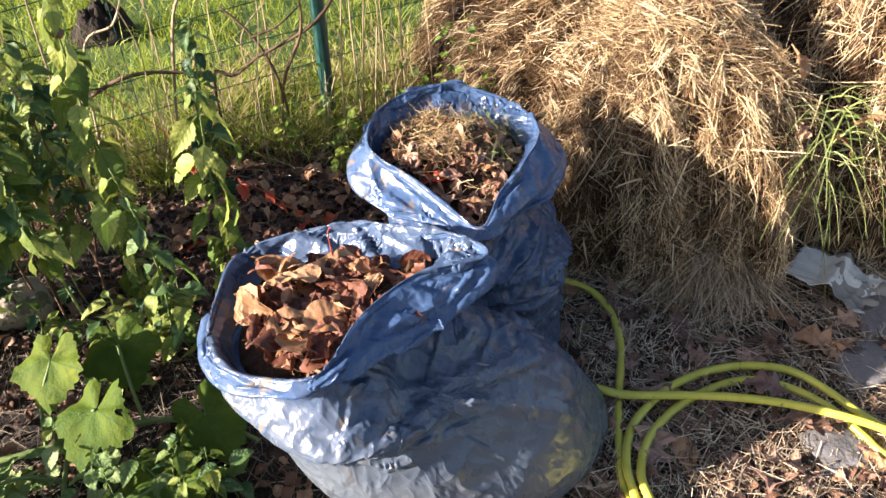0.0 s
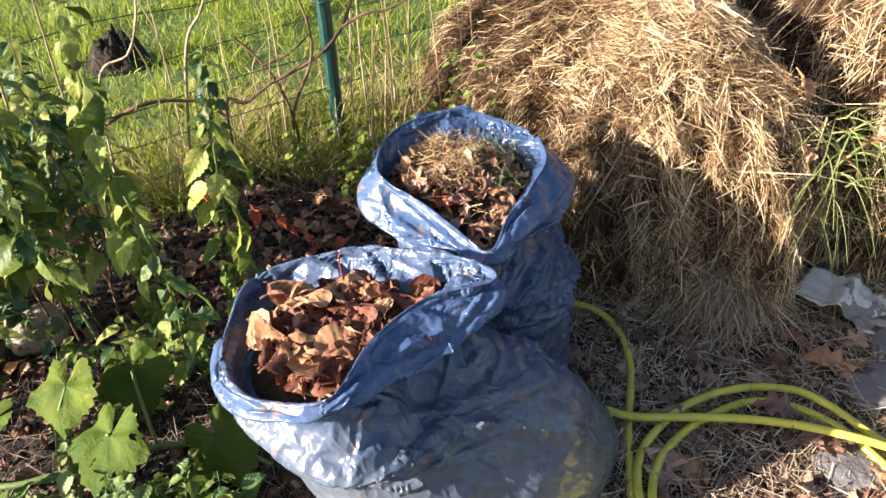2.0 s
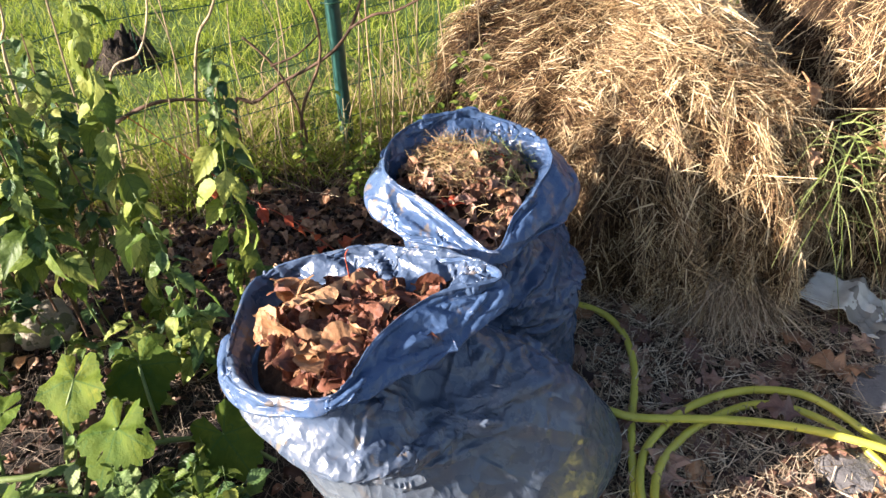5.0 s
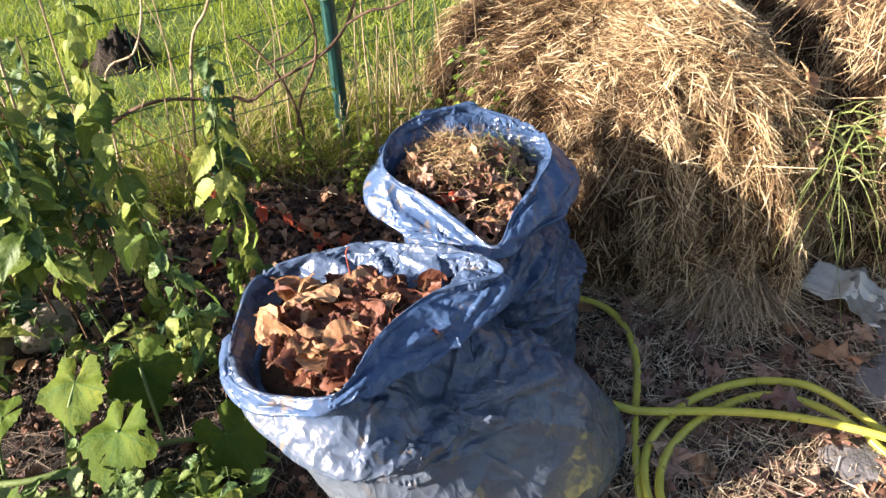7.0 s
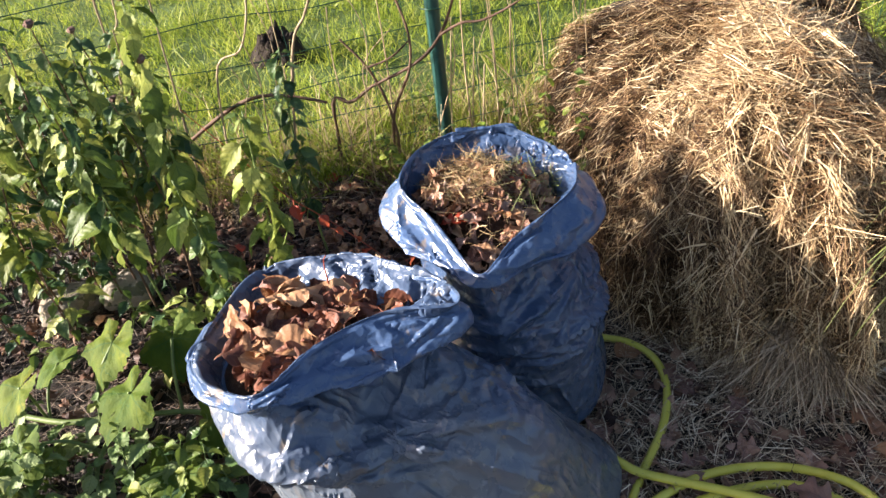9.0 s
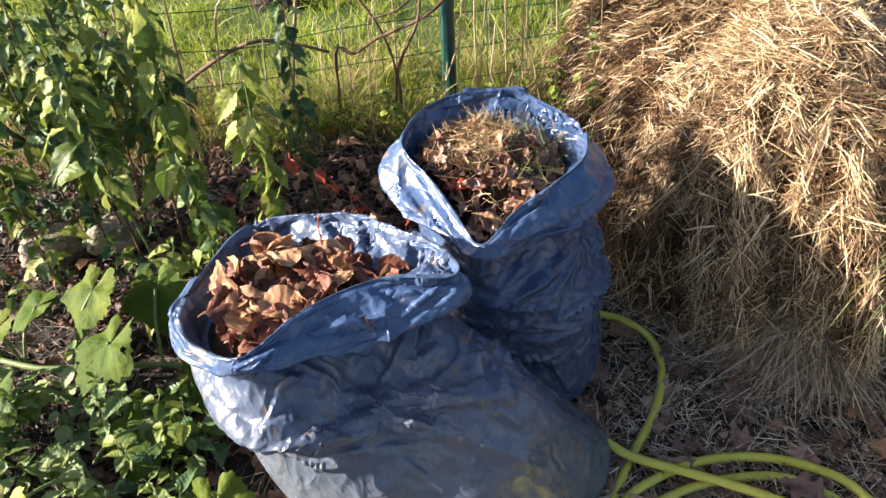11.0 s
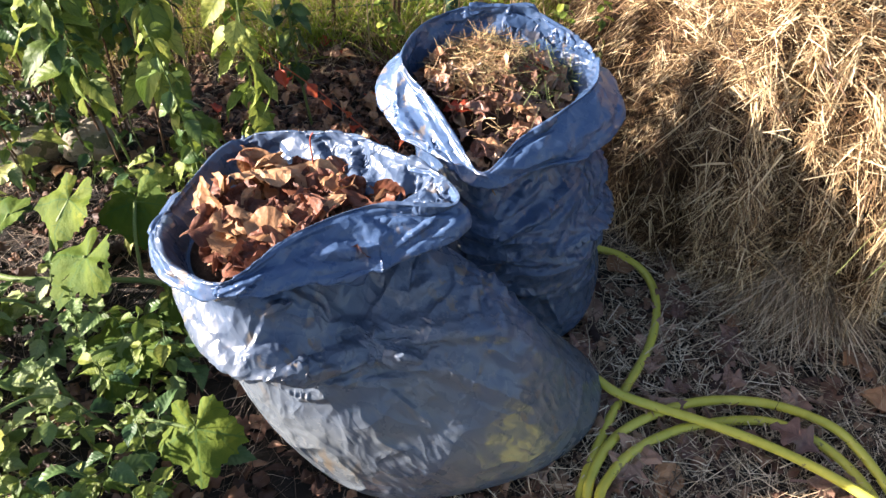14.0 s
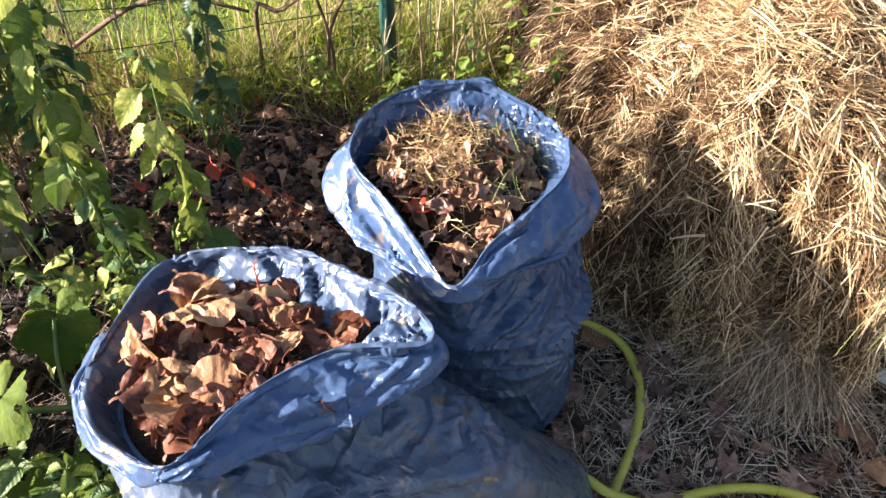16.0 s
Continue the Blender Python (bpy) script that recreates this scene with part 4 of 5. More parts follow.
def build_heap(label, outline, centre, top, count, seed, slope, core_n=110):
    """A slumped heap: steep shaggy front, flat top; a packed core under thousands of stalks."""
    r = np.random.default_rng(seed)
    base = catmull(np.array(outline), core_n, True)
    c = np.array(centre)
    ks = np.concatenate([[0.0, 0.004, 0.01, 0.02, 0.035, 0.055], np.linspace(0.085, 1, 20)])
    dist = np.linalg.norm(base - c, axis=1)

    def surface(i, k):
        """Place on the heap for outline index i and share k of the way to its centre."""
        i0 = np.floor(i).astype(int) % core_n
        u = (i - np.floor(i))[..., None]
        b = base[i0] * (1 - u) + base[(i0 + 1) % core_n] * u
        dd = np.linalg.norm(b - c, axis=-1)
        xy = b + (c - b) * k[..., None]
        z = heap_height(k * dd, top, 0.07 + slope * np.clip((0.66 - b[..., 0]) / 0.25, 0, 1))
        out = unit(b - c)
        bulge = 0.034 * np.sin(i * 0.5 + seed + z * 6) * np.exp(-k * 4) + 0.028 * np.sin(i * 1.1 + z * 15 + seed) + 0.020 * np.sin(i * 2.3 - z * 27) * np.sin(i * 0.7 + 2)
        bulge = bulge * np.minimum(1, z / 0.1)
        xy = xy + out * bulge[..., None]
        z = z + 0.035 * np.sin(xy[..., 0] * 11 + seed) * np.sin(xy[..., 1] * 9) * np.minimum(1, k * 3)
        return np.concatenate([xy, z[..., None]], -1), out

    I, K = np.meshgrid(np.arange(core_n, dtype=float), ks)
    P, out = surface(I, K)
    P[..., :2] -= out * 0.012
    P[..., 2] = P[..., 2] - 0.012 + ground_z(P[..., 0], P[..., 1])
    heap = thing("hay_heap", None, label, "hay heap", "hay heaps")
    part("packed_core", mesh_of("hay_core", P.reshape(-1, 3), grid_faces(core_n, len(ks), True), HAY_CORE), heap, "packed hay, darkened for the shade between stalks")
    # stalks lie in wisps that share a direction, with stray ones between; denser on the steep front
    def scatter(n, wisp):
        i = r.uniform(0, core_n, n)
        b = base[np.floor(i).astype(int) % core_n]
        i = i[b[:, 1] < c[1] + 0.55]
        n = len(i)
        zt = r.uniform(0, 1, n)
        dd = np.linalg.norm(base[np.floor(i).astype(int) % core_n] - c, axis=1)
        soft = 0.07 + slope * np.clip((0.66 - base[np.floor(i).astype(int) % core_n][:, 0]) / 0.25, 0, 1)
        k_front = soft * (-np.log(1 - zt * 0.86)) ** (1 / 0.62) / dd
        k = np.where(r.random(n) < 0.60, np.minimum(k_front, 0.98), r.uniform(0.10, 0.98, n))
        th = r.normal(0, 0.75, n) + np.where(k * dd > 0.12, r.uniform(-2.6, 2.6, n), 0)
        lift = r.normal(0.06, 0.16, n)
        return np.repeat(i, wisp), np.repeat(k, wisp), np.repeat(th, wisp), np.repeat(lift, wisp), np.repeat(r.uniform(-0.016, 0.030, n), wisp)
    sets = [scatter(count // 60, 26), scatter(count // 24, 7), scatter(count // 3, 1)]
    i, k, th, lift, rise = (np.concatenate(q) for q in zip(*sets))
    n = len(i)
    i = i + r.normal(0, 0.35, n)
    k = np.clip(k + r.normal(0, 0.012, n), 0.001, 0.99)
    p, out = surface(i, k)
    dd = np.linalg.norm(base[np.floor(i).astype(int) % core_n] - c, axis=1)
    p[:, 2] += ground_z(p[:, 0], p[:, 1])
    steep = np.exp(-k * dd / 0.10)[:, None]
    out3 = np.concatenate([out, np.zeros((n, 1))], 1)
    nor = unit(out3 * (0.25 + steep) + np.array([0, 0, 1.0]) * (1.15 - steep))
    down = unit(np.cross(nor, np.cross(np.array([0, 0, -1.0]) + out3 * 0.3, nor)) + 1e-6)
    across = np.cross(nor, down)
    th = th + r.normal(0, 0.22, n)
    lift = lift + r.normal(0.04, 0.12, n)
    d = unit((down * np.cos(th)[:, None] + across * np.sin(th)[:, None]) * np.cos(lift)[:, None] + nor * np.sin(lift)[:, None])
    length = r.gamma(3.4, 0.0120, n) + 0.014
    side = unit(np.cross(d, nor + 0.9 * r.normal(size=(n, 3))))
    rise = rise + r.normal(0, 0.006, n)
    p = p + nor * rise[:, None] - d * (length * 0.4)[:, None]
    p[:, 2] = np.maximum(p[:, 2], 0.004)
    bend = r.normal(0, 0.005, (n, 3)) + np.array([0, 0, -0.006])
    w = 0.0007 + r.gamma(1.7, 0.00050, n)
    # the outer stalks are bleached; the buried ones are coloured dark brown for shade
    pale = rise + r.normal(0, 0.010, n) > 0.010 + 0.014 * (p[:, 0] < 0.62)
    for sel, name, mat, label in ((pale, "bleached_hay", HAY, "pale bleached dry stalks"), (~pale, "brown_hay", SHADED_HAY, "dull brown buried stalks, darkened for shade")):
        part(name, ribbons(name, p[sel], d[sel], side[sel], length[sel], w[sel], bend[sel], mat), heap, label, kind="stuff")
    # stray long straws that stick out of the heap
    m = max(30, count // 500)
    q = r.integers(0, n, m)
    d2 = unit(d[q] + 0.5 * r.normal(size=(m, 3)) + nor[q] * 0.35)
    ll = r.uniform(0.10, 0.30, m)
    lo_ok = p[q][:, 2] + d2[:, 2] * ll > 0.01
    q, d2, ll = q[lo_ok], d2[lo_ok], ll[lo_ok]
    part("long_straw", ribbons("long_straw", p[q], d2, unit(np.cross(d2, nor[q])), ll, r.uniform(0.0012, 0.0028, len(q)), r.normal(0, 0.012, (len(q), 3)), HAY, 4), heap, "long stray straws", kind="stuff")
    return heap


build_heap("slumped heap of pale dry hay with a shaggy steep front", [(0.22, 2.2), (0.24, 1.85), (0.29, 1.56), (0.43, 1.31), (0.56, 1.14), (0.70, 1.06), (0.85, 1.03), (0.98, 1.07), (1.02, 1.25), (1.02, 1.7), (1.0, 2.2), (0.65, 2.35)],
           (0.70, 1.62), 0.60, 104000, 3, 0.16)
build_heap("second heap of bleached hay beside the first", [(1.08, 1.5), (1.10, 1.22), (1.22, 1.14), (1.45, 1.10), (1.8, 1.15), (2.2, 1.4), (2.2, 2.0), (1.7, 2.4), (1.2, 2.2), (1.07, 1.8)],
           (1.60, 1.70), 0.84, 40000, 8, 0.0)


def build_tuft():
    r = np.random.default_rng(12)
    n = 2400
    a = r.uniform(0, 2 * np.pi, n)
    along = r.uniform(-1, 1, n)
    apex = np.stack([0.83 + 0.075 * along, 1.04 - 0.02 * along, 0.125 - 0.03 * along ** 2], 1)
    rad = np.abs(r.normal(0, 0.03, n))
    p = apex + np.stack([rad * np.cos(a), rad * np.sin(a), r.uniform(-0.025, 0.02, n) - rad * 0.5], 1)
    a2 = a + r.normal(0, 0.6, n)
    fall = r.uniform(0.2, 1.1, n)
    d = np.stack([np.cos(a2) * np.cos(fall), np.sin(a2) * np.cos(fall), -np.sin(fall)], 1)
    length = r.uniform(0.06, 0.17, n)
    length = np.minimum(length, (p[:, 2] - 0.004) / np.maximum(np.sin(fall), 0.2))
    side = unit(np.cross(d, r.normal(size=(n, 3))))
    thing("straw_tuft", ribbons("straw_tuft", p, d, side, length, r.uniform(0.0010, 0.0024, n), r.normal(0, 0.006, (n, 3)), TUFT_STRAW), "grey-brown tuft of flattened straw at the foot of the heap", "straw", kind="stuff")


build_tuft()


def flat_straw(label, name, n, box, mat, seed, lengths=(0.02, 0.11), zoff=0.004, widths=(0.001, 0.0026), tall=0.012):
    r = np.random.default_rng(seed)
    x, y = r.uniform(box[0], box[1], n), r.uniform(box[2], box[3], n)
    x, y = x + r.normal(0, 0.10, n), y + r.normal(0, 0.05, n) - np.abs(r.normal(0, 0.12, n)) * (y < box[2] + 0.2)
    yaw, up = r.uniform(0, 2 * np.pi, n), r.normal(0.0, 0.10, n)
    d = np.stack([np.cos(yaw) * np.cos(up), np.sin(yaw) * np.cos(up), np.sin(up)], 1)
    length = r.uniform(*lengths, n)
    p = np.stack([x, y, ground_z(x, y) + zoff + r.uniform(0.002, tall, n)], 1)
    side = unit(np.cross(d, np.array([0, 0, 1.0]) + 0.4 * r.normal(size=(n, 3))))
    thing(name, ribbons(name, p - d * length[:, None] * 0.5, d, side, length, r.uniform(*widths, n), r.normal(0, 0.006, (n, 3)), mat), label, "straw", kind="stuff")


flat_straw("weathered grey straw strewn over dark soil", "straw_litter", 17000, (0.40, 1.5, 0.25, 1.18), OLD_STRAW, 41, (0.015, 0.10), 0.004, (0.0008, 0.0025), 0.024)
flat_straw("thin dead stems strewn under the plants", "dead_stem_litter", 9000, (-1.2, 0.25, 0.3, 1.65), TWIGS, 42, (0.03, 0.14), 0.003, (0.0008, 0.002), 0.018)


# ---- fallen leaves on the ground ----
WET_SET = [leaf_mesh("wet_leaf", kd, ln, wd, WET_LEAF, fo, cu, cp, cr, sd, 0.3, loose=True, nl=13) for kd, ln, wd, fo, cu, cp, cr, sd in (
    ("lobed", 0.105, 0.085, 0.15, 0.5, 0.1, 0.22, 51), ("lobed", 0.085, 0.070, 0.25, 0.8, 0.0, 0.28, 52), ("ovate", 0.075, 0.050, 0.2, 0.6, 0.2, 0.24, 53), ("lobed", 0.120, 0.090, 0.3, 0.7, 0.2, 0.3, 54))]


def scatter_ground():
    r = np.random.default_rng(61)
    for k in range(90):       # dark leaves by the hose
        x, y = r.uniform(0.42, 1.25), r.uniform(0.40, 1.08)
        thing("fallen_leaf", WET_SET[r.integers(4)], "dark wet lobed leaf flattened on straw", "fallen leaf", "fallen leaves by the hose",
              m=lay(x, y, float(ground_z(x, y)) + 0.013 + r.uniform(0, 0.012), r.uniform(0, 360), r.normal(0, 14), r.normal(0, 14), r.uniform(0.4, 0.95)))
    for k in range(190):       # leaves between the plants and the bags
        x, y = (r.uniform(-0.40, 0.24), r.uniform(1.00, 1.52)) if k % 3 else (r.uniform(-0.85, 0.1), r.uniform(0.80, 1.62))
        thing("fallen_leaf", LITTER_SET[r.integers(5)], "curled brown leaf lying on the soil", "fallen leaf", "fallen leaves behind the bags",
              m=lay(x, y, float(ground_z(x, y)) + 0.020 + r.uniform(0, 0.022), r.uniform(0, 360), r.normal(0, 22), r.normal(0, 22), r.uniform(0.4, 0.9)))
    for x, y, mes, s in ((0.512, 1.053, DRY_SET[1], 1.0), (0.691, 1.07, LITTER_SET[3], 1.2), (0.736, 0.96, LITTER_SET[1], 0.9), (1.0, 0.86, LITTER_SET[4], 1.4), (0.96, 0.93, LITTER_SET[1], 1.3),
                         (1.06, 0.84, LITTER_SET[1], 1.0), (1.12, 0.76, WET_SET[1], 0.9), (0.60, 0.62, WET_SET[3], 1.0), (0.66, 0.60, DRY_SET[0], 0.9), (-0.05, 1.50, DRY_SET[0], 0.8), (0.99, 0.55, DRY_SET[2], 0.8), (1.02, 0.50, DRY_SET[4], 0.8)):
        thing("fallen_leaf", mes, "brown leaf lying on the soil by the hay", "fallen leaf", "fallen leaves by the hose", m=lay(x, y, float(ground_z(x, y)) + 0.022, 40 + 200 * x, 8, -6, s))
    thing("fallen_leaf", WET_SET[0], "rust-brown leaf lying across the hose", "fallen leaf", "fallen leaves by the hose", m=lay(0.85, 0.728, 0.036, 70, 14, -8, 0.8))
    for k in range(9):
        x, y = r.uniform(-0.55, 0.10), r.uniform(1.0, 1.55)
        thing("red_leaf", RED_SET[k % 2], "bright red fallen leaf", "fallen leaf", "red fallen leaves", m=lay(x, y, float(ground_z(x, y)) + 0.03, r.uniform(0, 360), r.normal(0, 20), r.normal(0, 20), 0.9))
    # uncountable crumbs of leaf
    src = []
    for me in LITTER_SET:
        vs = np.array([v.co[:] for v in me.vertices])
        fs = [list(p.vertices) for p in me.polygons]
        src.append((vs, fs))
    V, F, at = [], [], 0
    for k in range(6000):
        vs, fs = src[r.integers(len(src))]
        if k % 3 == 0:
            x, y = r.uniform(-0.5, 0.28), r.uniform(0.98, 1.66)
        elif r.random() < 0.60:
            x, y = r.uniform(-1.3, 0.3) + r.normal(0, 0.08), r.uniform(0.2, 1.75) - abs(r.normal(0, 0.08))
        else:
            x, y = r.uniform(0.3, 1.5) + r.normal(0, 0.08), r.uniform(0.2, 1.15) - abs(r.normal(0, 0.08))
        m = lay(x, y, float(ground_z(x, y)) + 0.008 + r.uniform(0, 0.012), r.uniform(0, 360), r.normal(0, 18), r.normal(0, 18), r.uniform(0.3, 0.7))
        V.append(vs @ np.array(m.to_3x3()).T + np.array(m.translation))
        F += [[q + at for q in f] for f in fs]
        at += len(vs)
    thing("leaf_litter", mesh_of("leaf_litter", np.vstack(V), F, LITTER_MANY), "brown leaf crumbs covering the soil", "leaf litter", kind="stuff")


scatter_ground()

# ---- hose ----
HOSE_LINE = [(0.36, 1.12, 0.012), (0.44, 1.085, 0.012), (0.51, 1.076, 0.012), (0.568, 1.035, 0.012), (0.596, 0.958, 0.012), (0.594, 0.858, 0.010), (0.563, 0.739, 0.009), (0.542, 0.632, 0.010), (0.530, 0.535, 0.010),
             (0.55, 0.43, 0.010), (0.66, 0.32, 0.010), (0.86, 0.29, 0.010), (1.05, 0.36, 0.012), (1.14, 0.47, 0.014), (1.10, 0.57, 0.016)]
HOSE_MORE = [(1.041, 0.630, 0.018), (1.008, 0.668, 0.018), (0.961, 0.738, 0.018), (0.910, 0.782, 0.018), (0.823, 0.797, 0.017), (0.738, 0.782, 0.017), (0.660, 0.745, 0.016), (0.582, 0.673, 0.016), (0.549, 0.604, 0.022),
             (0.540, 0.53, 0.026), (0.56, 0.44, 0.026), (0.67, 0.34, 0.026), (0.86, 0.31, 0.024), (1.04, 0.38, 0.022), (1.10, 0.47, 0.020), (1.06, 0.53, 0.016)]
HOSE_LAST = [(1.012, 0.58, 0.014), (0.999, 0.616, 0.012), (0.964, 0.684, 0.012), (0.906, 0.738, 0.012), (0.836, 0.764, 0.011), (0.765, 0.752, 0.011), (0.673, 0.706, 0.011), (0.601, 0.637, 0.014), (0.568, 0.570, 0.024),
             (0.560, 0.51, 0.036), (0.59, 0.42, 0.036), (0.70, 0.35, 0.036), (0.88, 0.33, 0.034), (1.06, 0.41, 0.032), (1.12, 0.50, 0.032), (1.09, 0.56, 0.034),
             (1.031, 0.612, 0.036), (0.946, 0.656, 0.036), (0.841, 0.692, 0.034), (0.726, 0.711, 0.034), (0.575, 0.725, 0.030), (0.523, 0.743, 0.030), (0.478, 0.768, 0.026), (0.42, 0.79, 0.02)]
thing("garden_hose", tube("garden_hose", HOSE_LINE + HOSE_MORE + HOSE_LAST, 0.0082, HOSE, 12, 420), "yellow-green garden hose coiled on the ground", "hose")

# ---- stones, paper ----
def stone_mesh(name, sx, sy, sz, mat, seed, rough=0.22):
    bm = bmesh.new()
    bmesh.ops.create_icosphere(bm, subdivisions=4, radius=1)
    for v in bm.verts:
        c = v.co
        k = 1 + rough * noise.noise(c * 1.3 + Vector((seed, 0, 0))) + rough * 0.4 * noise.noise(c * 4 + Vector((seed, 2, 0)))
        box = max(abs(c.x), abs(c.y), abs(c.z)) ** -0.35
        v.co = Vector((c.x * sx, c.y * sy, c.z * sz)) * k * box
    for f in bm.faces:
        f.smooth = True
    me = bpy.data.meshes.new(name)
    bm.to_mesh(me)
    bm.free()
    me.materials.append(mat)
    return me


thing("garden_stone", stone_mesh("garden_stone", 0.060, 0.045, 0.045, STONE, 3), "pale mossy garden stone under the plants", "stone", "stones", m=lay(-0.665, 0.985, 0.095, 20))
thing("garden_stone", stone_mesh("garden_stone", 0.075, 0.055, 0.045, STONE, 9), "pale mossy garden stone under the plants", "stone", "stones", m=lay(-0.80, 0.93, 0.07, 70))
thing("stone_slab", stone_mesh("stone_slab", 0.070, 0.055, 0.018, GREY_SLAB, 5), "grey weathered slab half buried in straw", "stone", "stones", m=lay(1.085, 0.795, 0.002, 30))
thing("stone_slab", stone_mesh("stone_slab", 0.060, 0.055, 0.018, GREY_SLAB, 6), "grey weathered slab half buried in straw", "stone", "stones", m=lay(0.945, 0.60, -0.002, 10))
thing("stone_slab", stone_mesh("stone_slab", 0.070, 0.050, 0.020, GREY_SLAB, 7), "grey weathered slab half buried in straw", "stone", "stones", m=lay(1.18, 0.93, 0.004, 60))


def build_paper():
    """A torn sheet: one flat clean panel, a fold, and a sodden crumpled end."""
    nx, ny = 44, 30
    v = []
    for j in range(ny):
        for i in range(nx):
            u, w = i / (nx - 1), j / (ny - 1)
            x, y = (u - 0.35) * 0.21 + 0.03 * (w - 0.5), (w - 0.5) * (0.105 + 0.035 * u) - 0.02 * u
            torn = 0.010 * noise.noise((u * 9, w * 9, 1.0)) * (abs(u - 0.5) > 0.46 or abs(w - 0.5) > 0.46)
            sodden = min(1.0, max(0.0, (u - 0.42) / 0.2))
            z = 0.040 * (1 - u) * (1 - sodden) + 0.030 * max(0.0, 0.16 - abs(u - 0.45)) / 0.16 + 0.006 * (w - 0.5)
            z += sodden * (0.022 * noise.noise((x * 24, y * 24, 4.0)) + 0.008 * crease_lines((x, y, 0), 26)) + 0.003 * noise.noise((x * 40, y * 40, 2.0))
            v.append((x + torn, y + torn, z + 0.012))
    ob = thing("paper_scrap", mesh_of("paper_scrap", np.array(v), grid_faces(nx, ny), PAPER), "torn off-white paper scrap with a soiled wet end", "paper", m=lay(1.095, 1.040, 0.008, -28))
    sol = ob.modifiers.new("thickness", 'SOLIDIFY')
    sol.thickness = 0.0015


build_paper()

# ---- fence ----
FENCE_DIR = unit(np.array([0.86, 0.50, 0.0]))
POST_AT = np.array([-0.068, 1.745, 0.0])


def build_fence():
    post = thing("fence_post", None, "dark green coated steel fence post", "fence post")
    part("post_tube", tube("post_tube", [POST_AT + (0, 0, 0.0), POST_AT + (0.0, 0, 0.7), POST_AT + (0.0, 0, 1.35)], 0.0195, POST, 20, 8), post)
    part("post_cap", stone_mesh("post_cap", 0.024, 0.024, 0.010, POST, 1, 0.0), post, m=lay(POST_AT[0], POST_AT[1], 1.35, 0))
    part("wire_clip", tube("wire_clip", [POST_AT + (-0.027, -0.012, 0.50), POST_AT + (0.0, -0.028, 0.502), POST_AT + (0.027, -0.012, 0.50)], 0.0022, WIRE, 6, 10), post)
    fence = thing("wire_fence", None, "green welded wire mesh fence, slightly sagging", "fence")
    r = np.random.default_rng(5)
    for z in (0.14, 0.24, 0.34, 0.45, 0.56, 0.68, 0.80, 0.95, 1.10, 1.25):
        pts = []
        for s in np.linspace(-2.6, 2.2, 22):
            w = r.normal(0, 0.006, 2)
            pts.append(POST_AT + FENCE_DIR * s + np.array([0, 0.030 + w[0], z + w[1] + (0.03 * s if s < 0 else 0) * 0.3]))
        part("wire", tube("wire", pts, 0.0015, WIRE, 5, 60), fence)
    for s in np.arange(-2.55, 2.2, 0.102):
        w = r.normal(0, 0.008, 4)
        pts = [POST_AT + FENCE_DIR * (s + w[k]) + np.array([0, 0.034, z]) for k, z in enumerate((0.02, 0.4, 0.8, 1.25))]
        part("wire", tube("wire", pts, 0.0011, WIRE, 4, 14), fence)


build_fence()


# ---- grass ----
def blades(name, label, n, area, heights, widths, mat, seed, lean=0.35, keep=None, segs=3, clump=0.0):
    r = np.random.default_rng(seed)
    x, y = r.uniform(area[0], area[1], n), r.uniform(area[2], area[3], n)
    if clump:
        cx, cy = r.uniform(area[0], area[1], n // 40 + 1), r.uniform(area[2], area[3], n // 40 + 1)
        who = r.integers(0, len(cx), n)
        x, y = cx[who] + r.normal(0, clump, n), cy[who] + r.normal(0, clump, n)
    if keep is not None:
        k = keep(x, y)
        x, y = x[k], y[k]
    n = len(x)
    yaw = r.uniform(0, 2 * np.pi, n)
    l = np.abs(r.normal(0, lean, n))
    out = np.stack([np.cos(yaw), np.sin(yaw), 0 * yaw], 1)
    d = unit(out * np.sin(l)[:, None] + np.array([0, 0, 1.0]) * np.cos(l)[:, None])
    length = r.uniform(*heights, n) * r.uniform(0.6, 1.0, n)
    side = unit(np.cross(d, r.normal(size=(n, 3))))
    bend = out * (length * r.uniform(0.1, 0.5, n))[:, None] - np.array([0, 0, 1.0]) * (length * r.uniform(0.02, 0.25, n))[:, None]
    p = np.stack([x, y, ground_z(x, y) - 0.004], 1)
    return thing(name, ribbons(name, p, d, side, length, r.uniform(*widths, n), bend, mat, segs), label, "grass", kind="stuff")


behind = lambda x, y: (y - 0.5 * x > 1.72) & ~((x > 0.45) & (y < 2.3) & (x < 2.1))
blades("meadow_grass", "short bright green meadow grass", 40000, (-3.4, 1.6, 1.2, 4.6), (0.02, 0.07), (0.0018, 0.0042), GRASS, 71, 0.5, behind)
blades("grass_tussocks", "longer tussocks of green grass in the meadow", 22000, (-3.2, 1.5, 1.3, 4.0), (0.05, 0.15), (0.0018, 0.0044), GRASS, 76, 0.5, behind, 3, 0.045)
blades("dry_grass", "tall dry grass along the fence", 5200, (-1.2, 0.55, 1.2, 2.2), (0.08, 0.32), (0.0014, 0.0034), DRY_GRASS, 72, 0.45, lambda x, y: (y - 0.5 * x > 1.60) & (y - 0.5 * x < 2.05) & (x < 0.5), 4, 0.04)
blades("dead_grass", "tangle of brown dead grass at the foot of the fence", 4500, (-0.7, 0.42, 1.30, 1.85), (0.04, 0.13), (0.0010, 0.0028), OLD_STRAW, 75, 0.95, lambda x, y: (y - 0.5 * x > 1.56) & (y - 0.5 * x < 1.84), 4, 0.035)
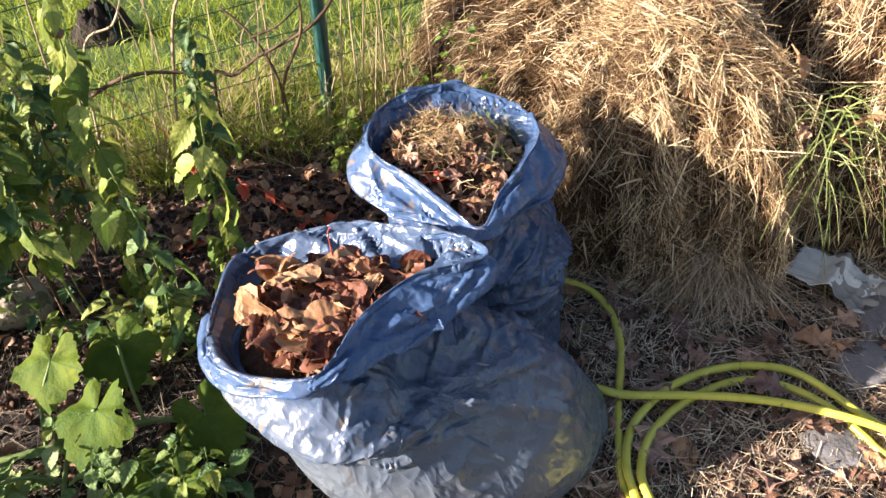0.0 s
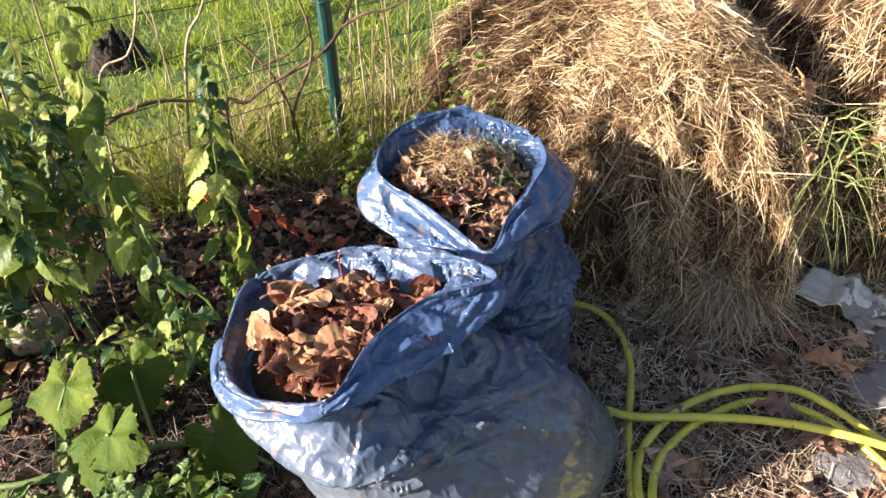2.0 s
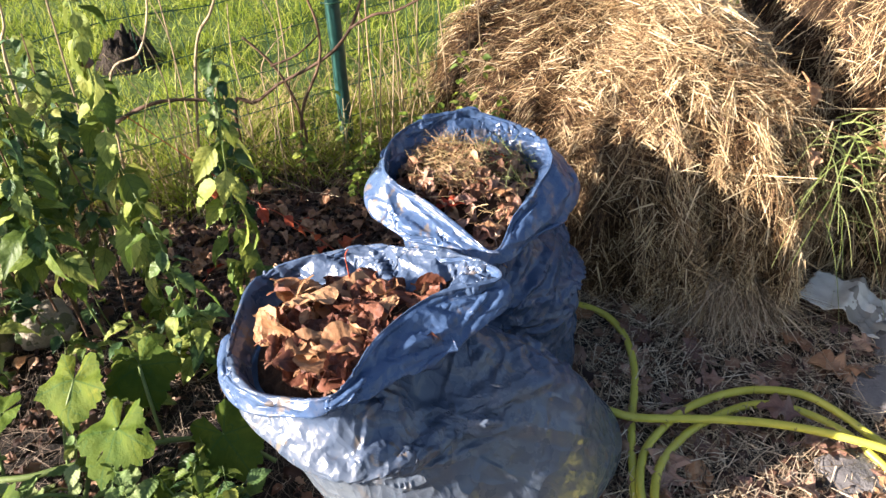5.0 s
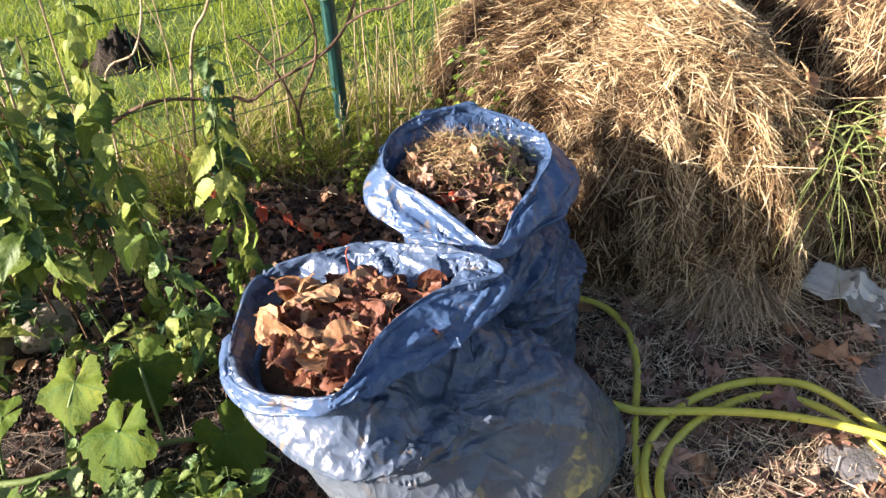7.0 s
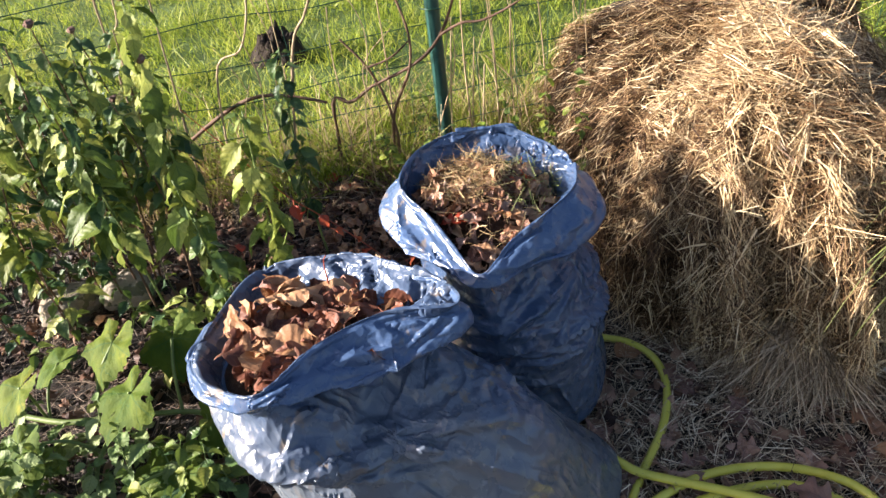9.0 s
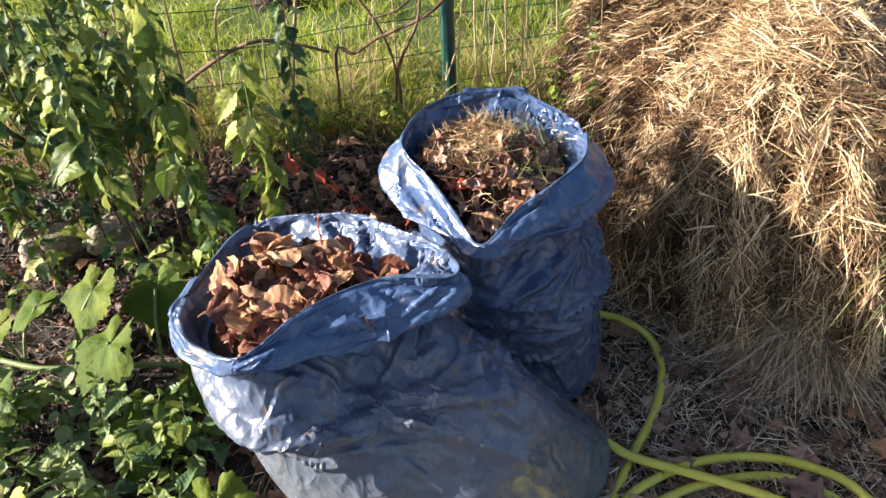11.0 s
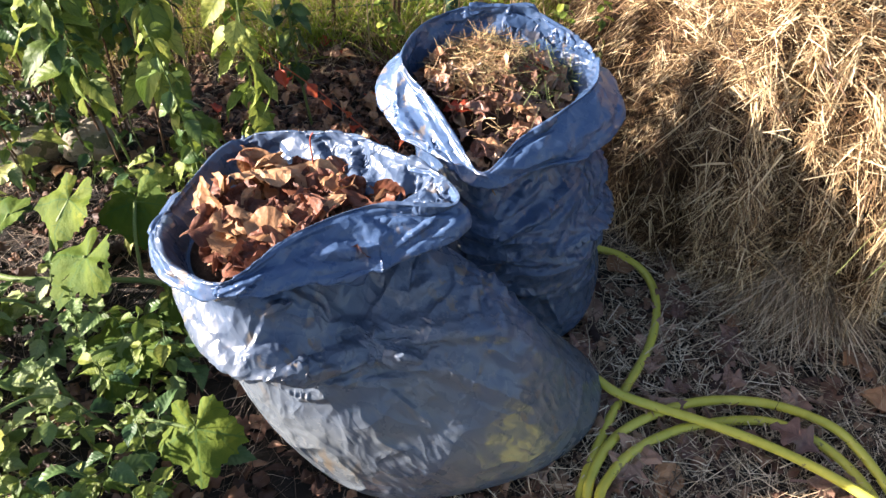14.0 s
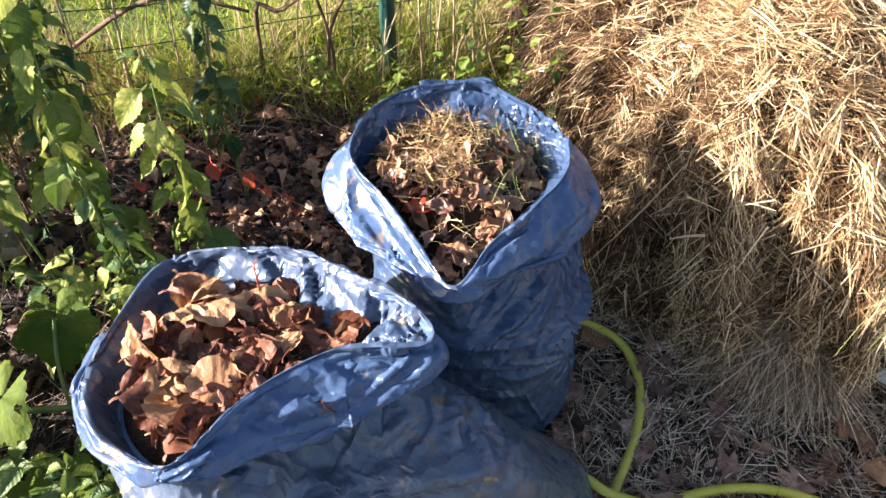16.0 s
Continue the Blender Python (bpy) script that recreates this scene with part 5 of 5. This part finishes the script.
blades("green_tufts", "fresh green grass tufts along the fence", 7500, (-1.0, 0.5, 1.4, 2.0), (0.06, 0.20), (0.0015, 0.0040), GRASS, 73, 0.5, lambda x, y: (np.abs(y - 0.4 * x - 1.78) < 0.2) & (x < 0.45), 4, 0.03)


def build_gap_grass():
    r = np.random.default_rng(74)
    n = 64
    p = np.stack([r.uniform(1.00, 1.06, n), r.uniform(1.08, 1.13, n), r.uniform(0.22, 0.46, n)], 1)
    yaw = r.uniform(np.pi * 0.9, np.pi * 2.1, n)
    up = r.uniform(0.2, 1.2, n)
    d = np.stack([np.cos(yaw) * np.cos(up), np.sin(yaw) * np.cos(up), np.sin(up)], 1)
    length = r.uniform(0.10, 0.26, n)
    bend = np.stack([np.cos(yaw) * length * 0.2, np.sin(yaw) * length * 0.2, -length * r.uniform(0.7, 1.5, n)], 1)
    side = unit(np.cross(d, r.normal(size=(n, 3))))
    thing("hay_grass", ribbons("hay_grass", p, d, side, length, r.uniform(0.0025, 0.0048, n), bend, PALE_GRASS, 7), "long arching green grass sprouting between the hay heaps", "grass", kind="stuff")
    for x, y, z, me, yw, sz, lb in ((0.955, 1.165, 0.500, DRY_SET[2], 30, 0.75, "orange-tan leaf caught in the hay"), (1.085, 1.075, 0.415, DRY_SET[5], 200, 0.9, "orange-tan leaf caught in the hay"),
                                    (1.05, 1.075, 0.36, LITTER_SET[1], 100, 0.9, "brown leaf caught in the hay"), (0.93, 1.03, 0.42, LITTER_SET[4], 10, 0.6, "brown leaf caught in the hay")):
        thing("caught_leaf", me, lb, "leaf", "leaves caught in the hay", m=lay(x, y, z, yw, 55, 10, sz))


build_gap_grass()



# ---- molehill ----
def build_molehill(x, y, radius, high, seed):
    r = np.random.default_rng(seed)
    n, k = 70, 26
    v = []
    for j in range(k):
        q = j / (k - 1)
        for a in np.linspace(0, 2 * np.pi, n, endpoint=False):
            px, py = radius * q * math.cos(a), radius * 0.8 * q * math.sin(a)
            lump = crease_lines((px, py, seed), 26)
            v.append((px, py, high * (1 - q ** 2.2) + (0.04 * noise.noise((px * 18, py * 18, seed)) + 0.035 * abs(noise.noise((px * 44, py * 44, seed))) + 0.028 * (0.5 - lump)) * (1 - q ** 4)))
    thing("molehill", mesh_of("molehill", np.array(v), grid_faces(n, k, True), EARTH), "dark crumbly molehill on the grass", "molehill", "molehills", m=lay(x, y, float(ground_z(x, y)) + 0.0, 15))


build_molehill(-0.87, 2.30, 0.115, 0.10, 4)


# ---- brambles and dead stems by the fence ----
def cane(points, radius, label="bare brown bramble cane against the fence", mat=None, name="bramble_cane", cat="bramble"):
    thing(name, tube(name, points, radius, mat or STEM_BROWN, 7, 26, 0.45, 0.35), label, cat, "canes by the fence")


cane([(-0.34, 1.58, 0.02), (-0.34, 1.6, 0.18), (-0.33, 1.6, 0.30), (-0.28, 1.6, 0.29), (-0.21, 1.6, 0.34), (-0.11, 1.6, 0.39), (-0.04, 1.61, 0.44), (0.01, 1.62, 0.52), (0.05, 1.63, 0.66), (0.06, 1.66, 0.9)], 0.0058)
cane([(-0.19, 1.58, 0.0), (-0.17, 1.6, 0.10), (-0.16, 1.6, 0.2), (-0.18, 1.6, 0.31), (-0.22, 1.6, 0.4), (-0.28, 1.6, 0.47)], 0.0052)
cane([(-0.18, 1.60, 0.10), (-0.16, 1.6, 0.26), (-0.10, 1.6, 0.39), (-0.09, 1.6, 0.49), (-0.12, 1.6, 0.61), (-0.18, 1.62, 0.85)], 0.0046)
cane([(-0.01, 1.61, 0.48), (0.05, 1.6, 0.515), (0.11, 1.6, 0.525), (0.21, 1.6, 0.58), (0.30, 1.62, 0.66)], 0.0040)
cane([(-0.22, 1.59, 0.395), (-0.15, 1.6, 0.42), (-0.09, 1.6, 0.47)], 0.0034)
cane([(-0.76, 1.46, 0.20), (-0.61, 1.5, 0.30), (-0.50, 1.5, 0.35), (-0.40, 1.5, 0.355), (-0.31, 1.52, 0.33)], 0.0062)
for pts, rad in (([(-0.45, 1.5, 0.05), (-0.38, 1.52, 0.46), (-0.32, 1.52, 0.57), (-0.29, 1.52, 0.65), (-0.26, 1.52, 0.85)], 0.0045),
                 ([(-0.62, 1.46, 0.10), (-0.58, 1.47, 0.43), (-0.49, 1.47, 0.5), (-0.44, 1.47, 0.64), (-0.46, 1.47, 0.80)], 0.0038),
                 ([(-0.74, 1.3, 0.05), (-0.71, 1.3, 0.55), (-0.68, 1.3, 0.66), (-0.66, 1.3, 0.90)], 0.0040), ([(-0.75, 1.3, 0.05), (-0.73, 1.3, 0.65), (-0.71, 1.3, 0.90)], 0.0036),
                 ([(-0.60, 1.28, 0.05), (-0.59, 1.3, 0.5), (-0.57, 1.3, 0.9)], 0.0030), ([(-0.22, 1.72, 0.05), (-0.20, 1.7, 0.4), (-0.21, 1.7, 0.85)], 0.0026),
                 ([(0.03, 1.70, 0.05), (0.02, 1.7, 0.4), (0.04, 1.7, 0.85)], 0.0028), ([(0.10, 1.72, 0.05), (0.10, 1.7, 0.4), (0.07, 1.7, 0.85)], 0.0024),
                 ([(0.16, 1.68, 0.05), (0.15, 1.68, 0.4), (0.18, 1.66, 0.75)], 0.0022), ([(-0.48, 1.62, 0.05), (-0.46, 1.6, 0.4), (-0.47, 1.6, 0.85)], 0.0022)):
    cane(pts, rad, "thin pale dead stem standing by the fence", STEM_TAN, "dry_weed", "dry weed")
for k, (x, y, z) in enumerate(((0.03, 1.66, 0.20), (0.06, 1.63, 0.14), (-0.02, 1.64, 0.26))):
    cane([(x, y, 0.02), (x + 0.01, y, z), (x + 0.03, y + 0.01, z + 0.25)], 0.0028, "thin pale dead stem standing by the fence", STEM_TAN, "dry_weed", "dry weed")

rs = np.random.default_rng(77)
for k in range(26):
    x, y, hi, sx = rs.uniform(-0.55, 0.45), rs.uniform(1.52, 1.80), rs.uniform(0.25, 0.75), rs.normal(0, 0.10)
    y += 0.25 * x
    cane([(x, y, 0.02), (x + sx * 0.3, y, hi * 0.4), (x + sx * 0.6 + rs.normal(0, 0.02), y + 0.01, hi * 0.75), (x + sx + rs.normal(0, 0.03), y, hi)], rs.uniform(0.0012, 0.0024), "thin pale dead stem standing by the fence", STEM_TAN, "dry_weed", "dry weed")

# ---- leafy plants ----
def leaf_family(name, kind, mat, seed, n, length, width, droop=0.9, fold=0.35, crumple=0.08):
    return [leaf_mesh(name, kind, length * (0.85 + 0.1 * k), width * (0.9 + 0.07 * k), mat, fold + 0.1 * (k % 3 - 1), droop * (0.6 + 0.3 * k), 0.0, crumple, seed + k, 0.22, 18, saw=0.07) for k in range(n)]


GREENS = leaf_family("leaf", "lance", GREEN_LEAF, 200, 4, 0.078, 0.044, 0.9, 0.3, 0.14)
DARKS = leaf_family("leaf", "ovate", DARK_LEAF, 220, 4, 0.047, 0.029, 0.7, 0.45, 0.12)
PALES = leaf_family("leaf", "lance", PALE_LEAF, 240, 3, 0.076, 0.042, 0.9, 0.3, 0.16)
NETTLES = leaf_family("leaf", "ovate", SEEDLING_LEAF, 280, 3, 0.040, 0.028, 0.5, 0.3, 0.16)
WEEDS = leaf_family("leaf", "round", WEED_LEAF, 290, 3, 0.034, 0.030, 0.5, 0.25, 0.16)
SMALLS = leaf_family("leaf", "ovate", GREEN_LEAF, 260, 3, 0.032, 0.021, 0.5, 0.45, 0.12)


def leafy_plant(x, y, high, label, category, group, families, seed, nodes=9, lean=(0.0, 0.0), droop=(-60, -15), size=(0.7, 1.1), first=0.12, mat=STEM_GREEN, thick=0.0032, heads=0, per=2, name="leafy_plant", young=0):
    """An upright stem with pairs of drooping leaves at each node; families: (share, leaf meshes)."""
    r = np.random.default_rng(seed)
    z0 = float(ground_z(x, y)) - 0.004
    plant = thing(name, None, label, category, group, m=Matrix.Translation((x, y, z0)))
    bow = r.normal(0, 0.018, 2)
    pts = np.array([(lean[0] * t * t + bow[0] * math.sin(3 * t), lean[1] * t * t + bow[1] * math.sin(3 * t), high * t) for t in np.linspace(0, 1, 6)])
    part("stem", tube("stem", pts, thick, mat, 6, 14, 0.6), plant)
    line = catmull(pts, 60)
    turn = r.uniform(0, 360)
    for k in range(nodes):
        t = first + (1 - first) * (k + 0.5) / nodes + r.normal(0, 0.01)
        p = line[min(59, max(0, int(t * 59)))]
        turn += 90 + r.normal(0, 14)
        for q in range(per):
            if r.random() < 0.10:
                continue
            f = r.random()
            for share, fam in families:
                if f < share:
                    break
                f -= share
            sz = r.uniform(*size) * (1.08 - 0.25 * max(0, t - 0.6) / 0.4)
            part("leaf", fam[r.integers(len(fam))], plant, m=lay(p[0], p[1], p[2], turn + 360 / per * q + r.normal(0, 12), r.uniform(*droop), r.normal(0, 18), sz))
        for q in range(young):
            part("leaf", SMALLS[r.integers(3)], plant, m=lay(p[0], p[1], p[2], turn + 90 + 180 * q + r.normal(0, 30), r.uniform(-45, 25), r.normal(0, 20), r.uniform(0.4, 1.0)))
    for k in range(heads):
        p = line[-1 - 9 * k]
        part("seed_head", HEAD, plant, "dry brown seed head", m=lay(p[0], p[1], p[2], 0, 0, 0, 1.0))
    return plant


HEAD = stone_mesh("seed_head", 0.009, 0.009, 0.007, SEED, 2, 0.5)
TALL, MIX = ((0.55, GREENS), (0.45, PALES)), ((0.60, GREENS), (0.20, PALES), (0.20, DARKS))
leafy_plant(-0.40, 1.00, 0.78, "tall leafy plant with drooping pale green leaves", "plant", "tall plants", TALL, 301, 17, (0.02, -0.03), (-82, -40), (0.7, 1.3), 0.15, heads=2, per=3, young=2)
leafy_plant(-0.20, 0.96, 0.60, "tall leafy plant with drooping fresh green leaves", "plant", "tall plants", ((0.75, GREENS), (0.25, PALES)), 302, 12, (0.03, -0.04), (-80, -35), (0.65, 1.3), 0.28, per=3, young=2)
leafy_plant(-0.25, 1.24, 0.57, "leafy plant with dark bluish green leaves", "plant", "tall plants", ((1.0, DARKS),), 303, 13, (0.0, 0.0), (-75, -25), (0.8, 1.3), 0.30, per=3, young=2)
leafy_plant(-0.50, 0.92, 0.66, "tall leafy plant with drooping fresh green leaves", "plant", "tall plants", MIX, 304, 14, (-0.03, -0.05), (-75, -30), (0.65, 1.2), 0.35, young=2)
leafy_plant(-0.34, 0.90, 0.46, "leafy plant with drooping fresh green leaves", "plant", "tall plants", ((0.7, DARKS), (0.3, GREENS)), 305, 10, (0.0, -0.02), (-75, -30), (0.6, 1.1), 0.3, young=2)


def build_thicket():
    r = np.random.default_rng(88)
    for k in range(23):
        x, y = r.uniform(-1.12, -0.48), r.uniform(0.88, 1.30)
        hi = r.uniform(0.45, 0.78)
        leafy_plant(x, y, hi, "bushy plant with dense dark green leaves", "plant", "thicket of green plants", ((0.56, DARKS), (0.26, GREENS), (0.18, PALES)), 400 + k, 14,
                    (r.normal(0, 0.06), r.normal(-0.02, 0.05)), (-65, -5), (0.6, 1.25), 0.42, STEM_BROWN, 0.0030, heads=int(r.random() < 0.5), per=3, young=1)
    for k in range(70):        # low seedlings
        x, y = r.uniform(-0.66, -0.02), r.uniform(0.22, 0.60)
        if x > -0.12 and y > 0.44:
            continue
        leafy_plant(x, y, r.uniform(0.06, 0.17), "small green seedling with paired leaves", "plant", "seedlings", ((0.80, NETTLES), (0.20, SMALLS)) if x < -0.28 else ((0.74, SMALLS), (0.26, DARKS)), 500 + k, 4,
                    (r.normal(0, 0.02), r.normal(0, 0.02)), (-35, 15), (0.75, 1.4), 0.3, STEM_GREEN, 0.0016, per=2, name="seedling", young=1)
    for k in range(22):
        x, y = r.uniform(-0.72, -0.12), r.uniform(0.72, 1.02)
        leafy_plant(x, y, r.uniform(0.08, 0.24), "small green seedling with paired leaves", "plant", "seedlings", ((0.65, SMALLS), (0.25, DARKS), (0.10, PALES)), 600 + k, 5,
                    (r.normal(0, 0.02), r.normal(0, 0.02)), (-45, 10), (0.7, 1.2), 0.3, STEM_GREEN, 0.0016, per=2, name="seedling")
    for k in range(16):        # low bushes at the edge of the bed
        x, y = r.uniform(-1.15, -0.64), r.uniform(0.66, 1.02)
        leafy_plant(x, y, r.uniform(0.14, 0.36), "low bushy plant with green leaves", "plant", "low bushes", ((0.60, DARKS), (0.30, SMALLS), (0.10, PALES)), 800 + k, 6,
                    (r.normal(0, 0.04), r.normal(0, 0.04)), (-55, 10), (0.7, 1.15), 0.15, STEM_BROWN, 0.0022, per=3, name="low_bush")
    for x, y, hi in ((0.20, 1.32, 0.40), (0.10, 1.50, 0.30), (0.02, 1.55, 0.26), (0.33, 1.50, 0.34), (0.24, 1.56, 0.44), (-0.10, 1.60, 0.30), (0.30, 1.68, 0.40), (-0.18, 1.52, 0.22), (0.18, 1.46, 0.36), (0.28, 1.40, 0.38), (-0.04, 1.45, 0.18), (0.12, 1.62, 0.34)):
        leafy_plant(x, y, hi, "slender weed with yellow-green leaves behind the bag", "plant", "weeds", ((0.7, WEEDS), (0.3, SMALLS)), int(700 + 100 * hi), 8, (0.02, -0.02), (-40, 10), (0.45, 1.0), 0.35, STEM_BROWN, 0.0016, name="weed", young=1)


build_thicket()


# ---- squash plant ----
SQ = [palmate_mesh("squash_blade", 0.086, SQUASH, k, 0.20 + 0.09 * k, 0.10, 5, 0.08, k == 2) for k in range(4)]
SQ_PALE = palmate_mesh("squash_blade", 0.086, SQUASH_PALE, 7, 0.30, 0.12, 5, 0.08)


def build_squash():
    z = lambda x, y: float(ground_z(x, y))
    plant = thing("squash_plant", None, "sprawling squash plant with broad yellow-green lobed leaves", "squash plant")
    part("vine", tube("vine", [(-0.95, 0.62, 0.07), (-0.61, 0.591, 0.085), (-0.495, 0.608, 0.09), (-0.38, 0.65, 0.085), (-0.30, 0.672, 0.08), (-0.19, 0.655, 0.08), (-0.12, 0.63, 0.06)], 0.0065, STEM_GREEN, 8, 40, 0.3, 0.1), plant)
    part("vine", tube("vine", [(-0.45, 0.62, 0.085), (-0.42, 0.50, 0.08), (-0.33, 0.42, 0.07), (-0.20, 0.38, 0.06)], 0.0050, STEM_GREEN, 8, 24, 0.3, 0.1), plant)
    # blade centre, yaw, tilt, roll, size, foot of its stalk on the vine
    for k, (x, y, h, yaw, tilt, roll, size, fx, fy) in enumerate((
            (-0.470, 0.705, 0.215, 170, -30, 14, 1.10, -0.49, 0.61), (-0.375, 0.760, 0.190, 200, -38, 10, 1.05, -0.33, 0.665), (-0.365, 0.600, 0.205, 160, -24, 14, 1.15, -0.42, 0.63),
            (-0.205, 0.640, 0.130, 215, -30, 14, 1.15, -0.21, 0.655), (-0.265, 0.520, 0.105, 190, -14, 8, 1.25, -0.33, 0.44), (-0.600, 0.575, 0.200, 150, -30, 10, 0.95, -0.61, 0.60),
            (-0.540, 0.470, 0.160, 170, -22, 10, 1.10, -0.44, 0.55), (-0.050, 0.395, 0.130, 200, -34, 12, 1.05, -0.20, 0.385), (-0.36, 0.280, 0.150, 185, -26, 10, 1.0, -0.31, 0.41),
            (-0.62, 0.69, 0.15, 120, -24, 6, 0.9, -0.60, 0.595))):
        at = lay(x, y, h, yaw, tilt, roll, size)
        leaf = part("leaf", SQ_PALE if k == 8 else SQ[k % 4], plant, "pale yellow withering leaf" if k == 8 else "", m=at)
        part("leaf_stalk", tube("leaf_stalk", [(fx, fy, 0.075), (0.6 * fx + 0.4 * x, 0.6 * fy + 0.4 * y, 0.05 + 0.55 * h), (x, y, h - 0.002)], 0.0036, STEM_GREEN, 6, 12, 0.2), leaf, m=at.inverted())


build_squash()


# ---- red creeper among the tall plants ----
def build_creeper():
    vine = thing("red_creeper", None, "thin creeper with bright red autumn leaves among the plants", "creeper")
    part("stem", tube("stem", [(0.02, 1.16, 0.04), (-0.04, 1.08, 0.20), (-0.10, 1.01, 0.33), (-0.17, 0.98, 0.41), (-0.27, 0.99, 0.50), (-0.36, 1.0, 0.58)], 0.0014, RED_LEAF, 5, 30, 0.3), vine)
    own = [leaf_mesh("red_leaf", "ovate", 0.045, 0.034, RED_LEAF, 0.3, 0.7, 0.1, 0.2, 160 + k, 0.3) for k in range(3)]
    for k, (x, y, z) in enumerate(((-0.22, 0.985, 0.45), (-0.15, 0.975, 0.40), (-0.12, 1.0, 0.355), (-0.10, 1.01, 0.31), (-0.07, 1.04, 0.27), (-0.05, 1.06, 0.225), (-0.13, 0.99, 0.37))):
        part("leaf", own[k % 3], vine, m=lay(x, y, z, 150 + 47 * k, -55, 15, 0.75))


build_creeper()
